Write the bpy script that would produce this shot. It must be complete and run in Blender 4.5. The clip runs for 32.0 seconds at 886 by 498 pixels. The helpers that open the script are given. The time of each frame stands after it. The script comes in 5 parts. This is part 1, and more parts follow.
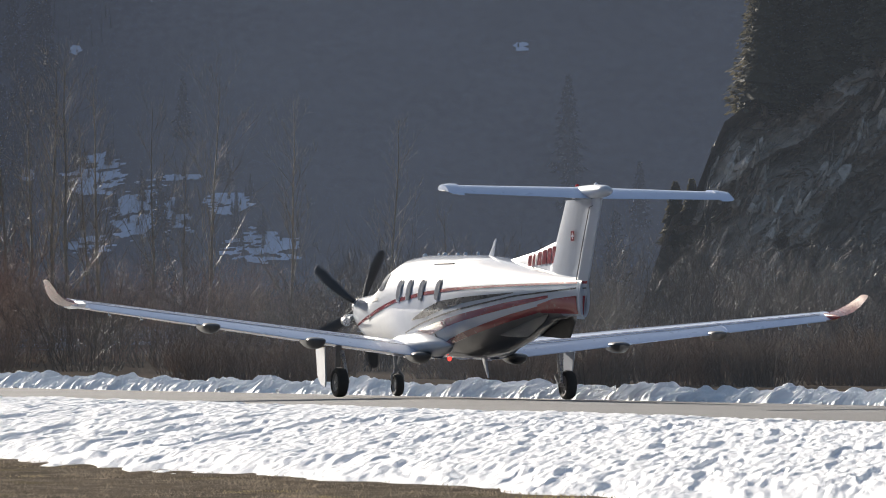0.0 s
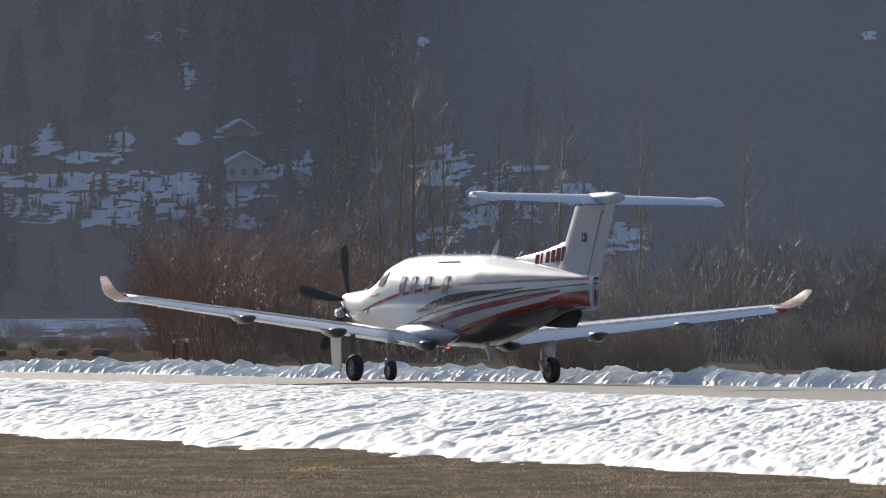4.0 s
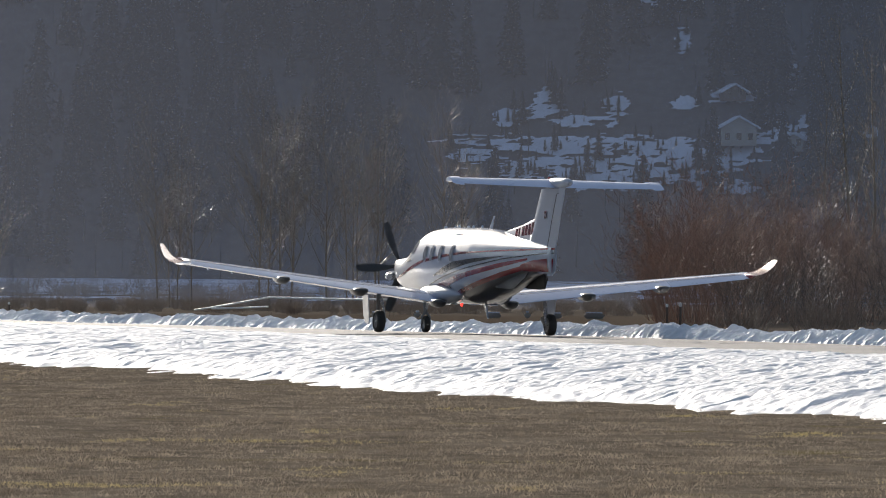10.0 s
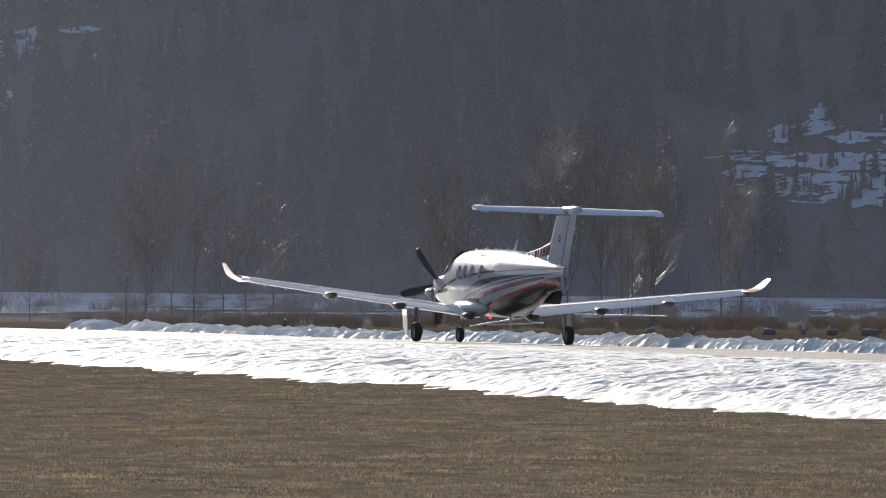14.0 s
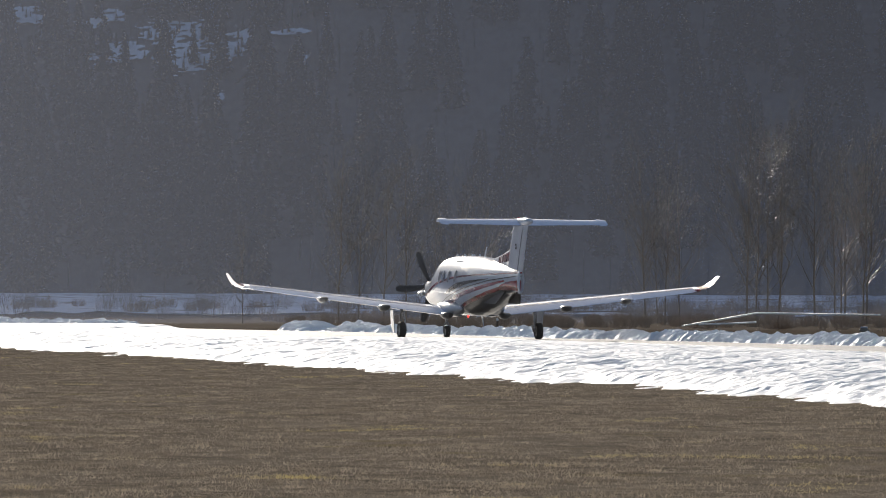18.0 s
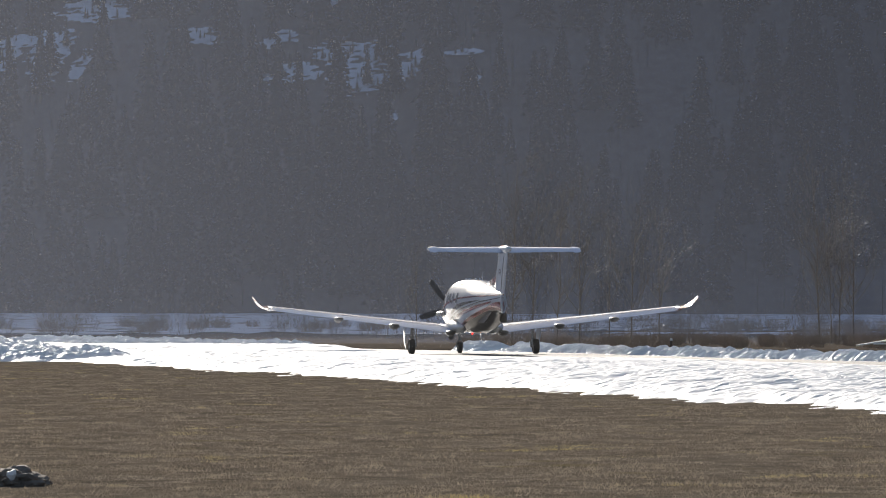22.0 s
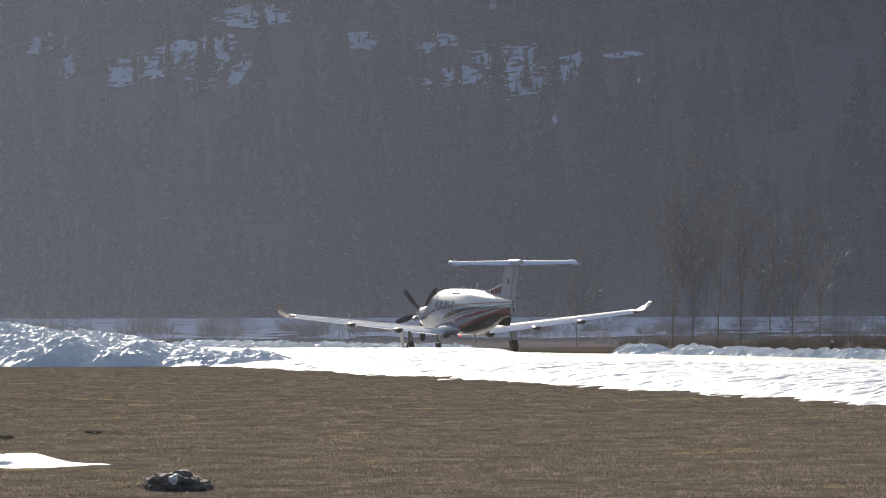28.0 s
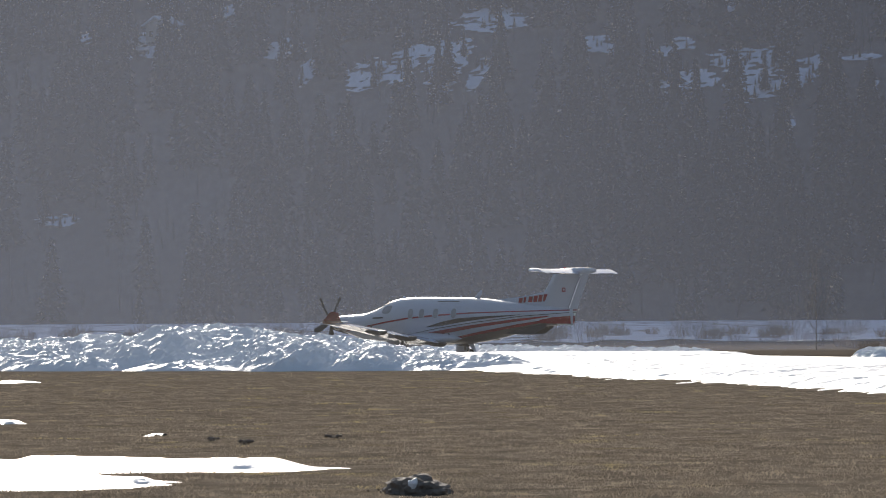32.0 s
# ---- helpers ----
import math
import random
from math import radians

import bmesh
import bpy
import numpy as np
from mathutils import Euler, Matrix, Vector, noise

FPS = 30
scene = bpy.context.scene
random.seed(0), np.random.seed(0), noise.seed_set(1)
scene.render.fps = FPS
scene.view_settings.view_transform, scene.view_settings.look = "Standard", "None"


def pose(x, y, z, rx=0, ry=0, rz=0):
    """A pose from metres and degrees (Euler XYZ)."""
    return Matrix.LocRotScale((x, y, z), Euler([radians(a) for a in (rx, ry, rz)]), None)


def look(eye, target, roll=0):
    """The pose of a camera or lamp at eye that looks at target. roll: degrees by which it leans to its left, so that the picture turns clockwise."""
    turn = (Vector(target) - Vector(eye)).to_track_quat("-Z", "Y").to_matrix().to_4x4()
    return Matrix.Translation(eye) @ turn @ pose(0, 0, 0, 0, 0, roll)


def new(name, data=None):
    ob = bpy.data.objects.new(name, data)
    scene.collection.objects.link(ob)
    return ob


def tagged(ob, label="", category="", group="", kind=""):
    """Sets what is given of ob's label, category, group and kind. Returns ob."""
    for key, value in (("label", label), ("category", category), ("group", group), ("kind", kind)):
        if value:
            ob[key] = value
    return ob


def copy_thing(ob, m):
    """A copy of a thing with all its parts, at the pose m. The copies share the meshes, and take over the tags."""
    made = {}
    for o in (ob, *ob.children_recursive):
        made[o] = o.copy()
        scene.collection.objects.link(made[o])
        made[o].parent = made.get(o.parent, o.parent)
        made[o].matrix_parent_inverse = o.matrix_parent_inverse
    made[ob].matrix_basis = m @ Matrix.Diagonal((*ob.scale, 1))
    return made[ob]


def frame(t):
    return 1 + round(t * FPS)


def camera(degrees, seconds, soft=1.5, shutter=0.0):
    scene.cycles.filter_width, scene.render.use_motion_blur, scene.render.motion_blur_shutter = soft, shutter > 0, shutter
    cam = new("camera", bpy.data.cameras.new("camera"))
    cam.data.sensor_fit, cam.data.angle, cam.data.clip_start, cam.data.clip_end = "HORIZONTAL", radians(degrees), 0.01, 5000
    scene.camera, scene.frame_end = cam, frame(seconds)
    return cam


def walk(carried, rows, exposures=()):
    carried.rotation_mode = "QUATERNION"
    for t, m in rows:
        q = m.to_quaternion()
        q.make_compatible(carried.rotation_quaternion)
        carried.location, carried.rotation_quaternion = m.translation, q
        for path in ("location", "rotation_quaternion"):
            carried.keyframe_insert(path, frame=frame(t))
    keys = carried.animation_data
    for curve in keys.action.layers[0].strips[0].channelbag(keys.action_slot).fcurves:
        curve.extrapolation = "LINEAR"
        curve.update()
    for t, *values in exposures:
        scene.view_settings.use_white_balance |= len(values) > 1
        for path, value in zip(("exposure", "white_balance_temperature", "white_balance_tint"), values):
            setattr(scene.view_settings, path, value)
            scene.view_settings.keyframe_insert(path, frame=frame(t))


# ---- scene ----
# ---------------------------------------------------------------- camera
cam = camera(9.957, 32.0, soft=1.0, shutter=0.12)
EYE = 1.6
# seconds, pitch, lean, heading in degrees: one tripod, panned from right to left
PAN = [
    (0.0, 90.844, 0.055, 0.001),
    (0.5, 90.820, 0.137, 0.182),
    (1.0, 90.782, 0.310, 0.566),
    (1.5, 90.738, 0.306, 1.115),
    (2.0, 90.714, 0.292, 1.726),
    (2.5, 90.706, 0.192, 2.334),
    (3.0, 90.702, 0.193, 2.932),
    (3.5, 90.712, 0.241, 3.453),
    (5.5, 90.869, -0.094, 5.353),
    (6.0, 90.847, -0.129, 5.947),
    (6.5, 90.799, -0.241, 6.570),
    (7.0, 90.743, -0.338, 7.074),
    (7.5, 90.691, -0.459, 7.426),
    (8.0, 90.649, -0.468, 7.776),
    (8.5, 90.599, -0.372, 8.201),
    (9.0, 90.523, -0.344, 8.643),
    (9.5, 90.416, -0.284, 9.067),
    (10.0, 90.337, -0.343, 9.474),
    (10.5, 90.342, -0.420, 9.897),
    (11.0, 90.396, -0.526, 10.316),
    (11.5, 90.442, -0.523, 10.731),
    (12.0, 90.478, -0.352, 11.157),
    (12.5, 90.511, -0.261, 11.572),
    (13.0, 90.510, -0.337, 11.948),
    (13.5, 90.503, -0.392, 12.278),
    (14.0, 90.502, -0.409, 12.575),
    (14.5, 90.499, -0.320, 12.885),
    (15.0, 90.492, -0.133, 13.232),
    (15.5, 90.487, -0.034, 13.603),
    (17.5, 90.477, -0.148, 14.720),
    (18.0, 90.491, -0.163, 14.964),
    (18.5, 90.499, -0.182, 15.234),
    (19.0, 90.510, -0.087, 15.542),
    (19.5, 90.519, -0.028, 15.828),
    (20.0, 90.529, -0.086, 16.080),
    (20.5, 90.563, -0.109, 16.304),
    (21.0, 90.614, -0.179, 16.508),
    (21.5, 90.676, -0.161, 16.717),
    (22.0, 90.712, -0.093, 16.920),
    (22.5, 90.713, -0.060, 17.098),
    (23.0, 90.698, -0.041, 17.246),
    (23.5, 90.683, -0.028, 17.357),
    (24.0, 90.686, -0.027, 17.448),
    (24.5, 90.708, -0.006, 17.541),
    (25.0, 90.743, -0.039, 17.669),
    (25.5, 90.753, 0.010, 17.843),
    (27.5, 90.742, 0.098, 18.564),
    (28.0, 90.753, 0.166, 18.726),
    (28.5, 90.761, 0.205, 18.917),
    (29.0, 90.776, 0.192, 19.156),
    (29.5, 90.786, 0.228, 19.453),
    (30.0, 90.778, 0.320, 19.798),
    (30.5, 90.765, 0.346, 20.169),
    (31.0, 90.762, 0.329, 20.556),
    (31.5, 90.776, 0.326, 20.968),
    (32.0, 90.807, 0.330, 21.415),
]
walk(cam, [(t, pose(0, 0, EYE, a, b, c)) for t, a, b, c in PAN],
     exposures=[(0.0, 0.90, 6850, 10), (10.0, 0.84, 6800, 10), (20.0, 0.74, 6800, 10), (32.0, 0.90, 6750, 10)])

# ---------------------------------------------------------------- light
SUN_AZ, SUN_EL = 27.0, 18.4     # degrees to the left of +y, and above the horizon
world = bpy.data.worlds.new("sky")
scene.world = world
world.use_nodes = True
wn = world.node_tree
wn.nodes.clear()
sky = wn.nodes.new("ShaderNodeTexSky")
sky.sky_type = "NISHITA"
sky.sun_disc = False
sky.sun_elevation = radians(SUN_EL)
sky.sun_rotation = radians(-SUN_AZ)
sky.air_density, sky.dust_density, sky.ozone_density = 1.0, 1.4, 1.2
wbg = wn.nodes.new("ShaderNodeBackground")
wbg.inputs[1].default_value = 0.07
wout = wn.nodes.new("ShaderNodeOutputWorld")
wn.links.new(sky.outputs[0], wbg.inputs[0])
wn.links.new(wbg.outputs[0], wout.inputs[0])
sun = new("sun", bpy.data.lights.new("sun", "SUN"))
sun.data.energy = 5.0
sun.data.angle = radians(0.53)
sun.data.color = (1.0, 0.945, 0.875)
sa, se = radians(SUN_AZ), radians(SUN_EL)
TO_SUN = Vector((-math.sin(sa) * math.cos(se), math.cos(sa) * math.cos(se), math.sin(se)))
sun.matrix_world = look((0, 0, 60), Vector((0, 0, 60)) - TO_SUN)


# ---------------------------------------------------------------- materials
def material(name, colour, rough=0.6, metal=0.0, second=None, scale=3.0, fine=40.0, contrast=0.5, bump=0.0,
             bump_scale=60.0, specular=0.5, coat=0.0, stretch=None, vary=0.0, third=None, third_scale=0.5, third_at=0.56, through_light=0.0):
    """A procedural surface: two colours mixed by noise at two scales, uneven roughness, fine relief."""
    m = bpy.data.materials.new(name)
    m.use_nodes = True
    nt = m.node_tree
    nd, ln = nt.nodes, nt.links
    bs = nd["Principled BSDF"]
    bs.inputs["Metallic"].default_value = metal
    bs.inputs["Roughness"].default_value = rough
    bs.inputs["Specular IOR Level"].default_value = specular
    bs.inputs["Coat Weight"].default_value = coat
    bs.inputs["Coat Roughness"].default_value = 0.035
    geo = nd.new("ShaderNodeNewGeometry") if stretch is None else nd.new("ShaderNodeTexCoord")
    src = geo.outputs["Position"] if stretch is None else geo.outputs["Object"]
    if stretch is not None:
        mp = nd.new("ShaderNodeMapping")
        mp.inputs["Scale"].default_value = stretch
        ln.new(src, mp.inputs["Vector"])
        src = mp.outputs["Vector"]
    big = nd.new("ShaderNodeTexNoise")
    big.inputs["Scale"].default_value = scale
    big.inputs["Detail"].default_value = 5
    ln.new(src, big.inputs["Vector"])
    small = nd.new("ShaderNodeTexNoise")
    small.inputs["Scale"].default_value = fine
    small.inputs["Detail"].default_value = 4
    ln.new(src, small.inputs["Vector"])
    add = nd.new("ShaderNodeMath")
    add.operation = "MULTIPLY_ADD"
    ln.new(small.outputs[0], add.inputs[0])
    add.inputs[1].default_value = 0.5
    half = nd.new("ShaderNodeMath")
    half.operation = "MULTIPLY"
    ln.new(big.outputs[0], half.inputs[0])
    half.inputs[1].default_value = 0.5
    ln.new(half.outputs[0], add.inputs[2])
    ramp = nd.new("ShaderNodeValToRGB")
    ramp.color_ramp.elements[0].position = 0.5 - 0.5 * contrast * 0.6
    ramp.color_ramp.elements[1].position = 0.5 + 0.5 * contrast * 0.6
    ramp.color_ramp.elements[0].color = (*colour, 1)
    ramp.color_ramp.elements[1].color = (*(second or colour), 1)
    ln.new(add.outputs[0], ramp.inputs[0])
    out = ramp.outputs[0]
    if third:
        spot = nd.new("ShaderNodeTexNoise")
        spot.inputs["Scale"].default_value = third_scale
        spot.inputs["Detail"].default_value = 6
        ln.new(src, spot.inputs["Vector"])
        sr = nd.new("ShaderNodeValToRGB")
        sr.color_ramp.elements[0].position, sr.color_ramp.elements[1].position = third_at, third_at + 0.10
        ln.new(spot.outputs[0], sr.inputs[0])
        mx = nd.new("ShaderNodeMixRGB")
        ln.new(sr.outputs[0], mx.inputs[0])
        ln.new(out, mx.inputs[1])
        mx.inputs[2].default_value = (*third, 1)
        out = mx.outputs[0]
    if vary:
        oi = nd.new("ShaderNodeObjectInfo")
        hs = nd.new("ShaderNodeHueSaturation")
        mr = nd.new("ShaderNodeMapRange")
        mr.inputs["To Min"].default_value, mr.inputs["To Max"].default_value = 1 - vary, 1 + vary
        ln.new(oi.outputs["Random"], mr.inputs["Value"])
        ln.new(mr.outputs[0], hs.inputs["Value"])
        ln.new(out, hs.inputs["Color"])
        out = hs.outputs[0]
    ln.new(out, bs.inputs["Base Color"])
    rr = nd.new("ShaderNodeMapRange")
    rr.inputs["To Min"].default_value, rr.inputs["To Max"].default_value = max(0.0, rough - 0.08), min(1.0, rough + 0.08)
    ln.new(small.outputs[0], rr.inputs["Value"])
    ln.new(rr.outputs[0], bs.inputs["Roughness"])
    if bump:
        bt = nd.new("ShaderNodeTexNoise")
        bt.inputs["Scale"].default_value = bump_scale
        bt.inputs["Detail"].default_value = 5
        ln.new(src, bt.inputs["Vector"])
        bp = nd.new("ShaderNodeBump")
        bp.inputs["Strength"].default_value = 0.6
        bp.inputs["Distance"].default_value = bump
        ln.new(bt.outputs[0], bp.inputs["Height"])
        ln.new(bp.outputs[0], bs.inputs["Normal"])
    if through_light:
        tl = nd.new("ShaderNodeBsdfTranslucent")
        ln.new(out, tl.inputs[0])
        ms = nd.new("ShaderNodeMixShader")
        ms.inputs[0].default_value = through_light
        ln.new(bs.outputs[0], ms.inputs[1])
        ln.new(tl.outputs[0], ms.inputs[2])
        ln.new(ms.outputs[0], nd["Material Output"].inputs[0])
    return m


SNOW = material("snow", (0.86, 0.86, 0.87), 0.55, second=(0.93, 0.93, 0.935), scale=0.6, fine=9, contrast=0.8, bump=0.03, bump_scale=24, specular=0.35)
# snow with the blue, dim look of skylit shade in its base colour
SNOW_SHADE_BLUE = material("shade_blue_snow", (0.34, 0.38, 0.47), 0.7, second=(0.54, 0.60, 0.72), scale=0.12, fine=1.4, contrast=0.8, bump=0.04, bump_scale=8, specular=0.35)
# hill's shade painted in as dark blue; the brown spots are bare grass
SNOW_VALLEY_SHADE = material("shade_blue_patchy_snow", (0.27, 0.315, 0.42), 0.7, second=(0.45, 0.52, 0.67), scale=0.10, fine=0.9, contrast=0.9, specular=0.2, third=(0.11, 0.09, 0.07), third_scale=0.16)
GRASS_SOIL = material("winter_turf", (0.078, 0.067, 0.055), 0.95, second=(0.150, 0.128, 0.104), scale=0.7, fine=4, contrast=0.45, bump=0.02, bump_scale=25, specular=0.0, third=(0.120, 0.102, 0.055), third_scale=0.5, third_at=0.62)
FIELD = material("fallow_field", (0.055, 0.045, 0.036), 1.0, second=(0.092, 0.075, 0.060), scale=0.06, fine=1.5, contrast=0.9, specular=0.0)
BLADE = material("dry_grass", (0.090, 0.076, 0.060), 0.9, second=(0.262, 0.220, 0.176), scale=0.9, fine=4, contrast=0.42, specular=0.02, through_light=0.5, third=(0.33, 0.27, 0.115), third_scale=0.45, third_at=0.60)
ASPHALT = material("asphalt", (0.085, 0.085, 0.088), 0.75, second=(0.15, 0.15, 0.15), scale=0.25, fine=12, contrast=0.7, bump=0.01, bump_scale=60, specular=0.4)
SOIL = material("mole_soil", (0.15, 0.122, 0.10), 0.95, second=(0.26, 0.215, 0.175), scale=6, fine=30, contrast=0.8, bump=0.02, bump_scale=30)
BARK = material("bare_bark", (0.11, 0.09, 0.07), 0.7, second=(0.27, 0.23, 0.18), scale=2, fine=15, contrast=0.9, specular=0.5, vary=0.25)
TWIG = material("twigs", (0.09, 0.075, 0.06), 0.5, second=(0.36, 0.31, 0.25), scale=0.8, fine=6, contrast=0.9, specular=0.15, vary=0.25)
TWIG_RED = material("red_twigs", (0.19, 0.122, 0.088), 0.55, second=(0.34, 0.225, 0.162), scale=0.8, fine=6, contrast=0.9, specular=0.4, vary=0.2, through_light=0.4)
SEDGE = material("dead_reeds", (0.18, 0.138, 0.108), 0.8, second=(0.28, 0.215, 0.165), scale=0.5, fine=5, contrast=0.9, through_light=0.3, specular=0.2, vary=0.2)
# brown twigs of the left-hand trees, shade put into the colour
TWIG_DIMMED = material("shade_dimmed_brown_twigs", (0.055, 0.044, 0.034), 0.42, second=(0.15, 0.122, 0.095), scale=0.8, fine=6, contrast=0.9, specular=0.25, vary=0.25)
BRUSH = material("brushwood", (0.060, 0.047, 0.038), 0.5, second=(0.140, 0.112, 0.088), scale=0.5, fine=6, contrast=0.9, specular=0.08, vary=0.3)
NEEDLE = material("conifer", (0.016, 0.020, 0.019), 0.9, second=(0.030, 0.035, 0.032), scale=0.08, fine=1.2, contrast=0.9, specular=0.05, through_light=0.5)
PINE = material("pine_needles", (0.045, 0.043, 0.031), 0.75, second=(0.125, 0.110, 0.075), scale=0.25, fine=2.0, contrast=0.9, specular=0.15, vary=0.35, through_light=0.4)
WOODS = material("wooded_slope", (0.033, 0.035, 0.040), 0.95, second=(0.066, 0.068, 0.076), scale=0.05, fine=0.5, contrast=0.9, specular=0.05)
ROCK = material("rock", (0.12, 0.108, 0.093), 0.55, second=(0.36, 0.32, 0.28), scale=0.35, fine=3.5, contrast=0.8, bump=0.12, bump_scale=3.0, specular=0.4)
SLAB = material("split_slate", (0.13, 0.12, 0.105), 0.24, second=(0.50, 0.465, 0.42), scale=0.5, fine=4, contrast=0.8, bump=0.06, bump_scale=5.0, specular=0.7, vary=0.45)
# white wing and tailplane paint, reflected sky blue mixed into the colour
WING_SKY_TINT = material("sky_tinted_white_paint", (0.60, 0.69, 0.88), 0.30, second=(0.54, 0.63, 0.82), scale=0.5, fine=6, contrast=0.8, specular=0.6, coat=0.9, stretch=(1, 1, 1))
NAVY = material("navy_paint", (0.03, 0.05, 0.16), 0.25, second=(0.025, 0.04, 0.13), scale=0.6, fine=8, contrast=0.8, coat=0.4, stretch=(1, 1, 1))
# pane grey is reflected light put into the base colour
WINDOWGLASS = material("reflection_grey_window", (0.22, 0.23, 0.25), 0.12, second=(0.28, 0.29, 0.31), scale=2.0, fine=8, specular=0.8, coat=0.5, stretch=(1, 1, 1))
FAIRING = material("fairing_grey", (0.075, 0.075, 0.078), 0.4, second=(0.10, 0.10, 0.10), scale=2, fine=12, contrast=0.7, coat=0.2, stretch=(1, 1, 1))
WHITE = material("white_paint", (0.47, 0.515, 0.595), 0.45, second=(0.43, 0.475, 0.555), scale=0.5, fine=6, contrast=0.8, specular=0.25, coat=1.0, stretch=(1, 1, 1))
RED = material("red_paint", (0.25, 0.012, 0.022), 0.25, second=(0.20, 0.010, 0.018), scale=0.6, fine=8, contrast=0.8, coat=0.6, stretch=(1, 1, 1))
WINGLET = material("deep_red_paint", (0.15, 0.010, 0.018), 0.25, second=(0.12, 0.008, 0.016), scale=0.6, fine=8, contrast=0.8, coat=0.4, stretch=(1, 1, 1))
BLACK = material("black_paint", (0.022, 0.021, 0.022), 0.28, second=(0.032, 0.031, 0.031), scale=0.6, fine=8, contrast=0.8, coat=0.6, stretch=(1, 1, 1))
BELLY = material("dark_grey_paint", (0.085, 0.078, 0.078), 0.35, second=(0.11, 0.102, 0.10), scale=0.8, fine=10, contrast=0.8, coat=0.5, stretch=(1, 1, 1))
GREY = material("grey_paint", (0.20, 0.195, 0.20), 0.3, second=(0.26, 0.255, 0.25), scale=0.8, fine=10, contrast=0.8, coat=0.3, stretch=(1, 1, 1))
DARK = material("dark_composite", (0.03, 0.03, 0.033), 0.6, second=(0.05, 0.05, 0.052), scale=2, fine=20, contrast=0.7, stretch=(1, 1, 1))
RUBBER = material("tyre_rubber", (0.03, 0.03, 0.03), 0.85, second=(0.055, 0.053, 0.05), scale=4, fine=30, contrast=0.7, stretch=(1, 1, 1))
STEEL = material("bare_metal", (0.45, 0.45, 0.46), 0.28, metal=1.0, second=(0.6, 0.6, 0.6), scale=4, fine=30, contrast=0.7, stretch=(1, 1, 1))
BEACON = material("lit_red_beacon", (0.6, 0.01, 0.01), 0.2, stretch=(1, 1, 1))
BEACON.node_tree.nodes["Principled BSDF"].inputs["Emission Color"].default_value = (1.0, 0.04, 0.03, 1)
BEACON.node_tree.nodes["Principled BSDF"].inputs["Emission Strength"].default_value = 1.6
PANEGLASS = material("dark_glass", (0.015, 0.017, 0.02), 0.05, specular=0.7, stretch=(1, 1, 1))
REDGLASS = material("red_lens", (0.5, 0.01, 0.01), 0.1, specular=0.6, stretch=(1, 1, 1))
PLASTER = material("house_plaster", (0.24, 0.23, 0.215), 0.9, second=(0.32, 0.31, 0.29), scale=0.3, fine=3, contrast=0.7)
TIMBER = material("dark_timber", (0.06, 0.045, 0.035), 0.8, second=(0.11, 0.08, 0.06), scale=0.5, fine=5, contrast=0.8)
WHITEWOOD = material("whitewashed_wood", (0.72, 0.72, 0.70), 0.6, second=(0.82, 0.82, 0.80), scale=2, fine=20, contrast=0.7)


def veil_material(name, radius, thin, thick, tint, gate=None, lifted=False):
    """An added veil imitating haze and lens glare: mostly clear, the rest scatters the low sun that stands behind it;
    thicker towards the sun.
    """
    m = bpy.data.materials.new(name)
    m.use_nodes = True
    nd, ln = m.node_tree.nodes, m.node_tree.links
    nd.clear()
    out = nd.new("ShaderNodeOutputMaterial")
    mix = nd.new("ShaderNodeMixShader")
    clear = nd.new("ShaderNodeBsdfTransparent")
    glow = nd.new("ShaderNodeBsdfTranslucent")
    glow.inputs[0].default_value = (*tint, 1)
    geo = nd.new("ShaderNodeNewGeometry")
    wisps = nd.new("ShaderNodeTexNoise")
    wisps.inputs["Scale"].default_value = 0.02
    wisps.inputs["Detail"].default_value = 3
    ln.new(geo.outputs["Position"], wisps.inputs["Vector"])
    sep = nd.new("ShaderNodeSeparateXYZ")
    ln.new(geo.outputs["Position"], sep.inputs[0])
    drift = nd.new("ShaderNodeMapRange")
    drift.interpolation_type = "SMOOTHSTEP"
    drift.inputs["From Min"].default_value, drift.inputs["From Max"].default_value = -0.17 * radius, -0.45 * radius
    drift.inputs["To Min"].default_value, drift.inputs["To Max"].default_value = thin, thick
    ln.new(sep.outputs[0], drift.inputs["Value"])
    uneven = nd.new("ShaderNodeMapRange")
    uneven.inputs["To Min"].default_value, uneven.inputs["To Max"].default_value = 0.75, 1.25
    ln.new(wisps.outputs[0], uneven.inputs["Value"])
    dens = nd.new("ShaderNodeMath")
    dens.operation = "MULTIPLY"
    ln.new(drift.outputs[0], dens.inputs[0])
    ln.new(uneven.outputs[0], dens.inputs[1])
    if gate:
        fade = nd.new("ShaderNodeMapRange")
        fade.interpolation_type = "SMOOTHSTEP"
        fade.inputs["From Min"].default_value, fade.inputs["From Max"].default_value = gate[0] * radius, gate[1] * radius
        ln.new(sep.outputs[0], fade.inputs["Value"])
        both = nd.new("ShaderNodeMath")
        both.operation = "MULTIPLY"
        ln.new(dens.outputs[0], both.inputs[0])
        ln.new(fade.outputs[0], both.inputs[1])
        dens = both
    if lifted:
        rise = nd.new("ShaderNodeMapRange")
        rise.interpolation_type = "SMOOTHSTEP"
        rise.inputs["From Min"].default_value, rise.inputs["From Max"].default_value = 0.15, 1.1
        ln.new(sep.outputs[2], rise.inputs["Value"])
        aloft = nd.new("ShaderNodeMath")
        aloft.operation = "MULTIPLY"
        ln.new(dens.outputs[0], aloft.inputs[0])
        ln.new(rise.outputs[0], aloft.inputs[1])
        dens = aloft
    ln.new(dens.outputs[0], mix.inputs[0])
    ln.new(clear.outputs[0], mix.inputs[1])
    ln.new(glow.outputs[0], mix.inputs[2])
    ln.new(mix.outputs[0], out.inputs[0])
    return m


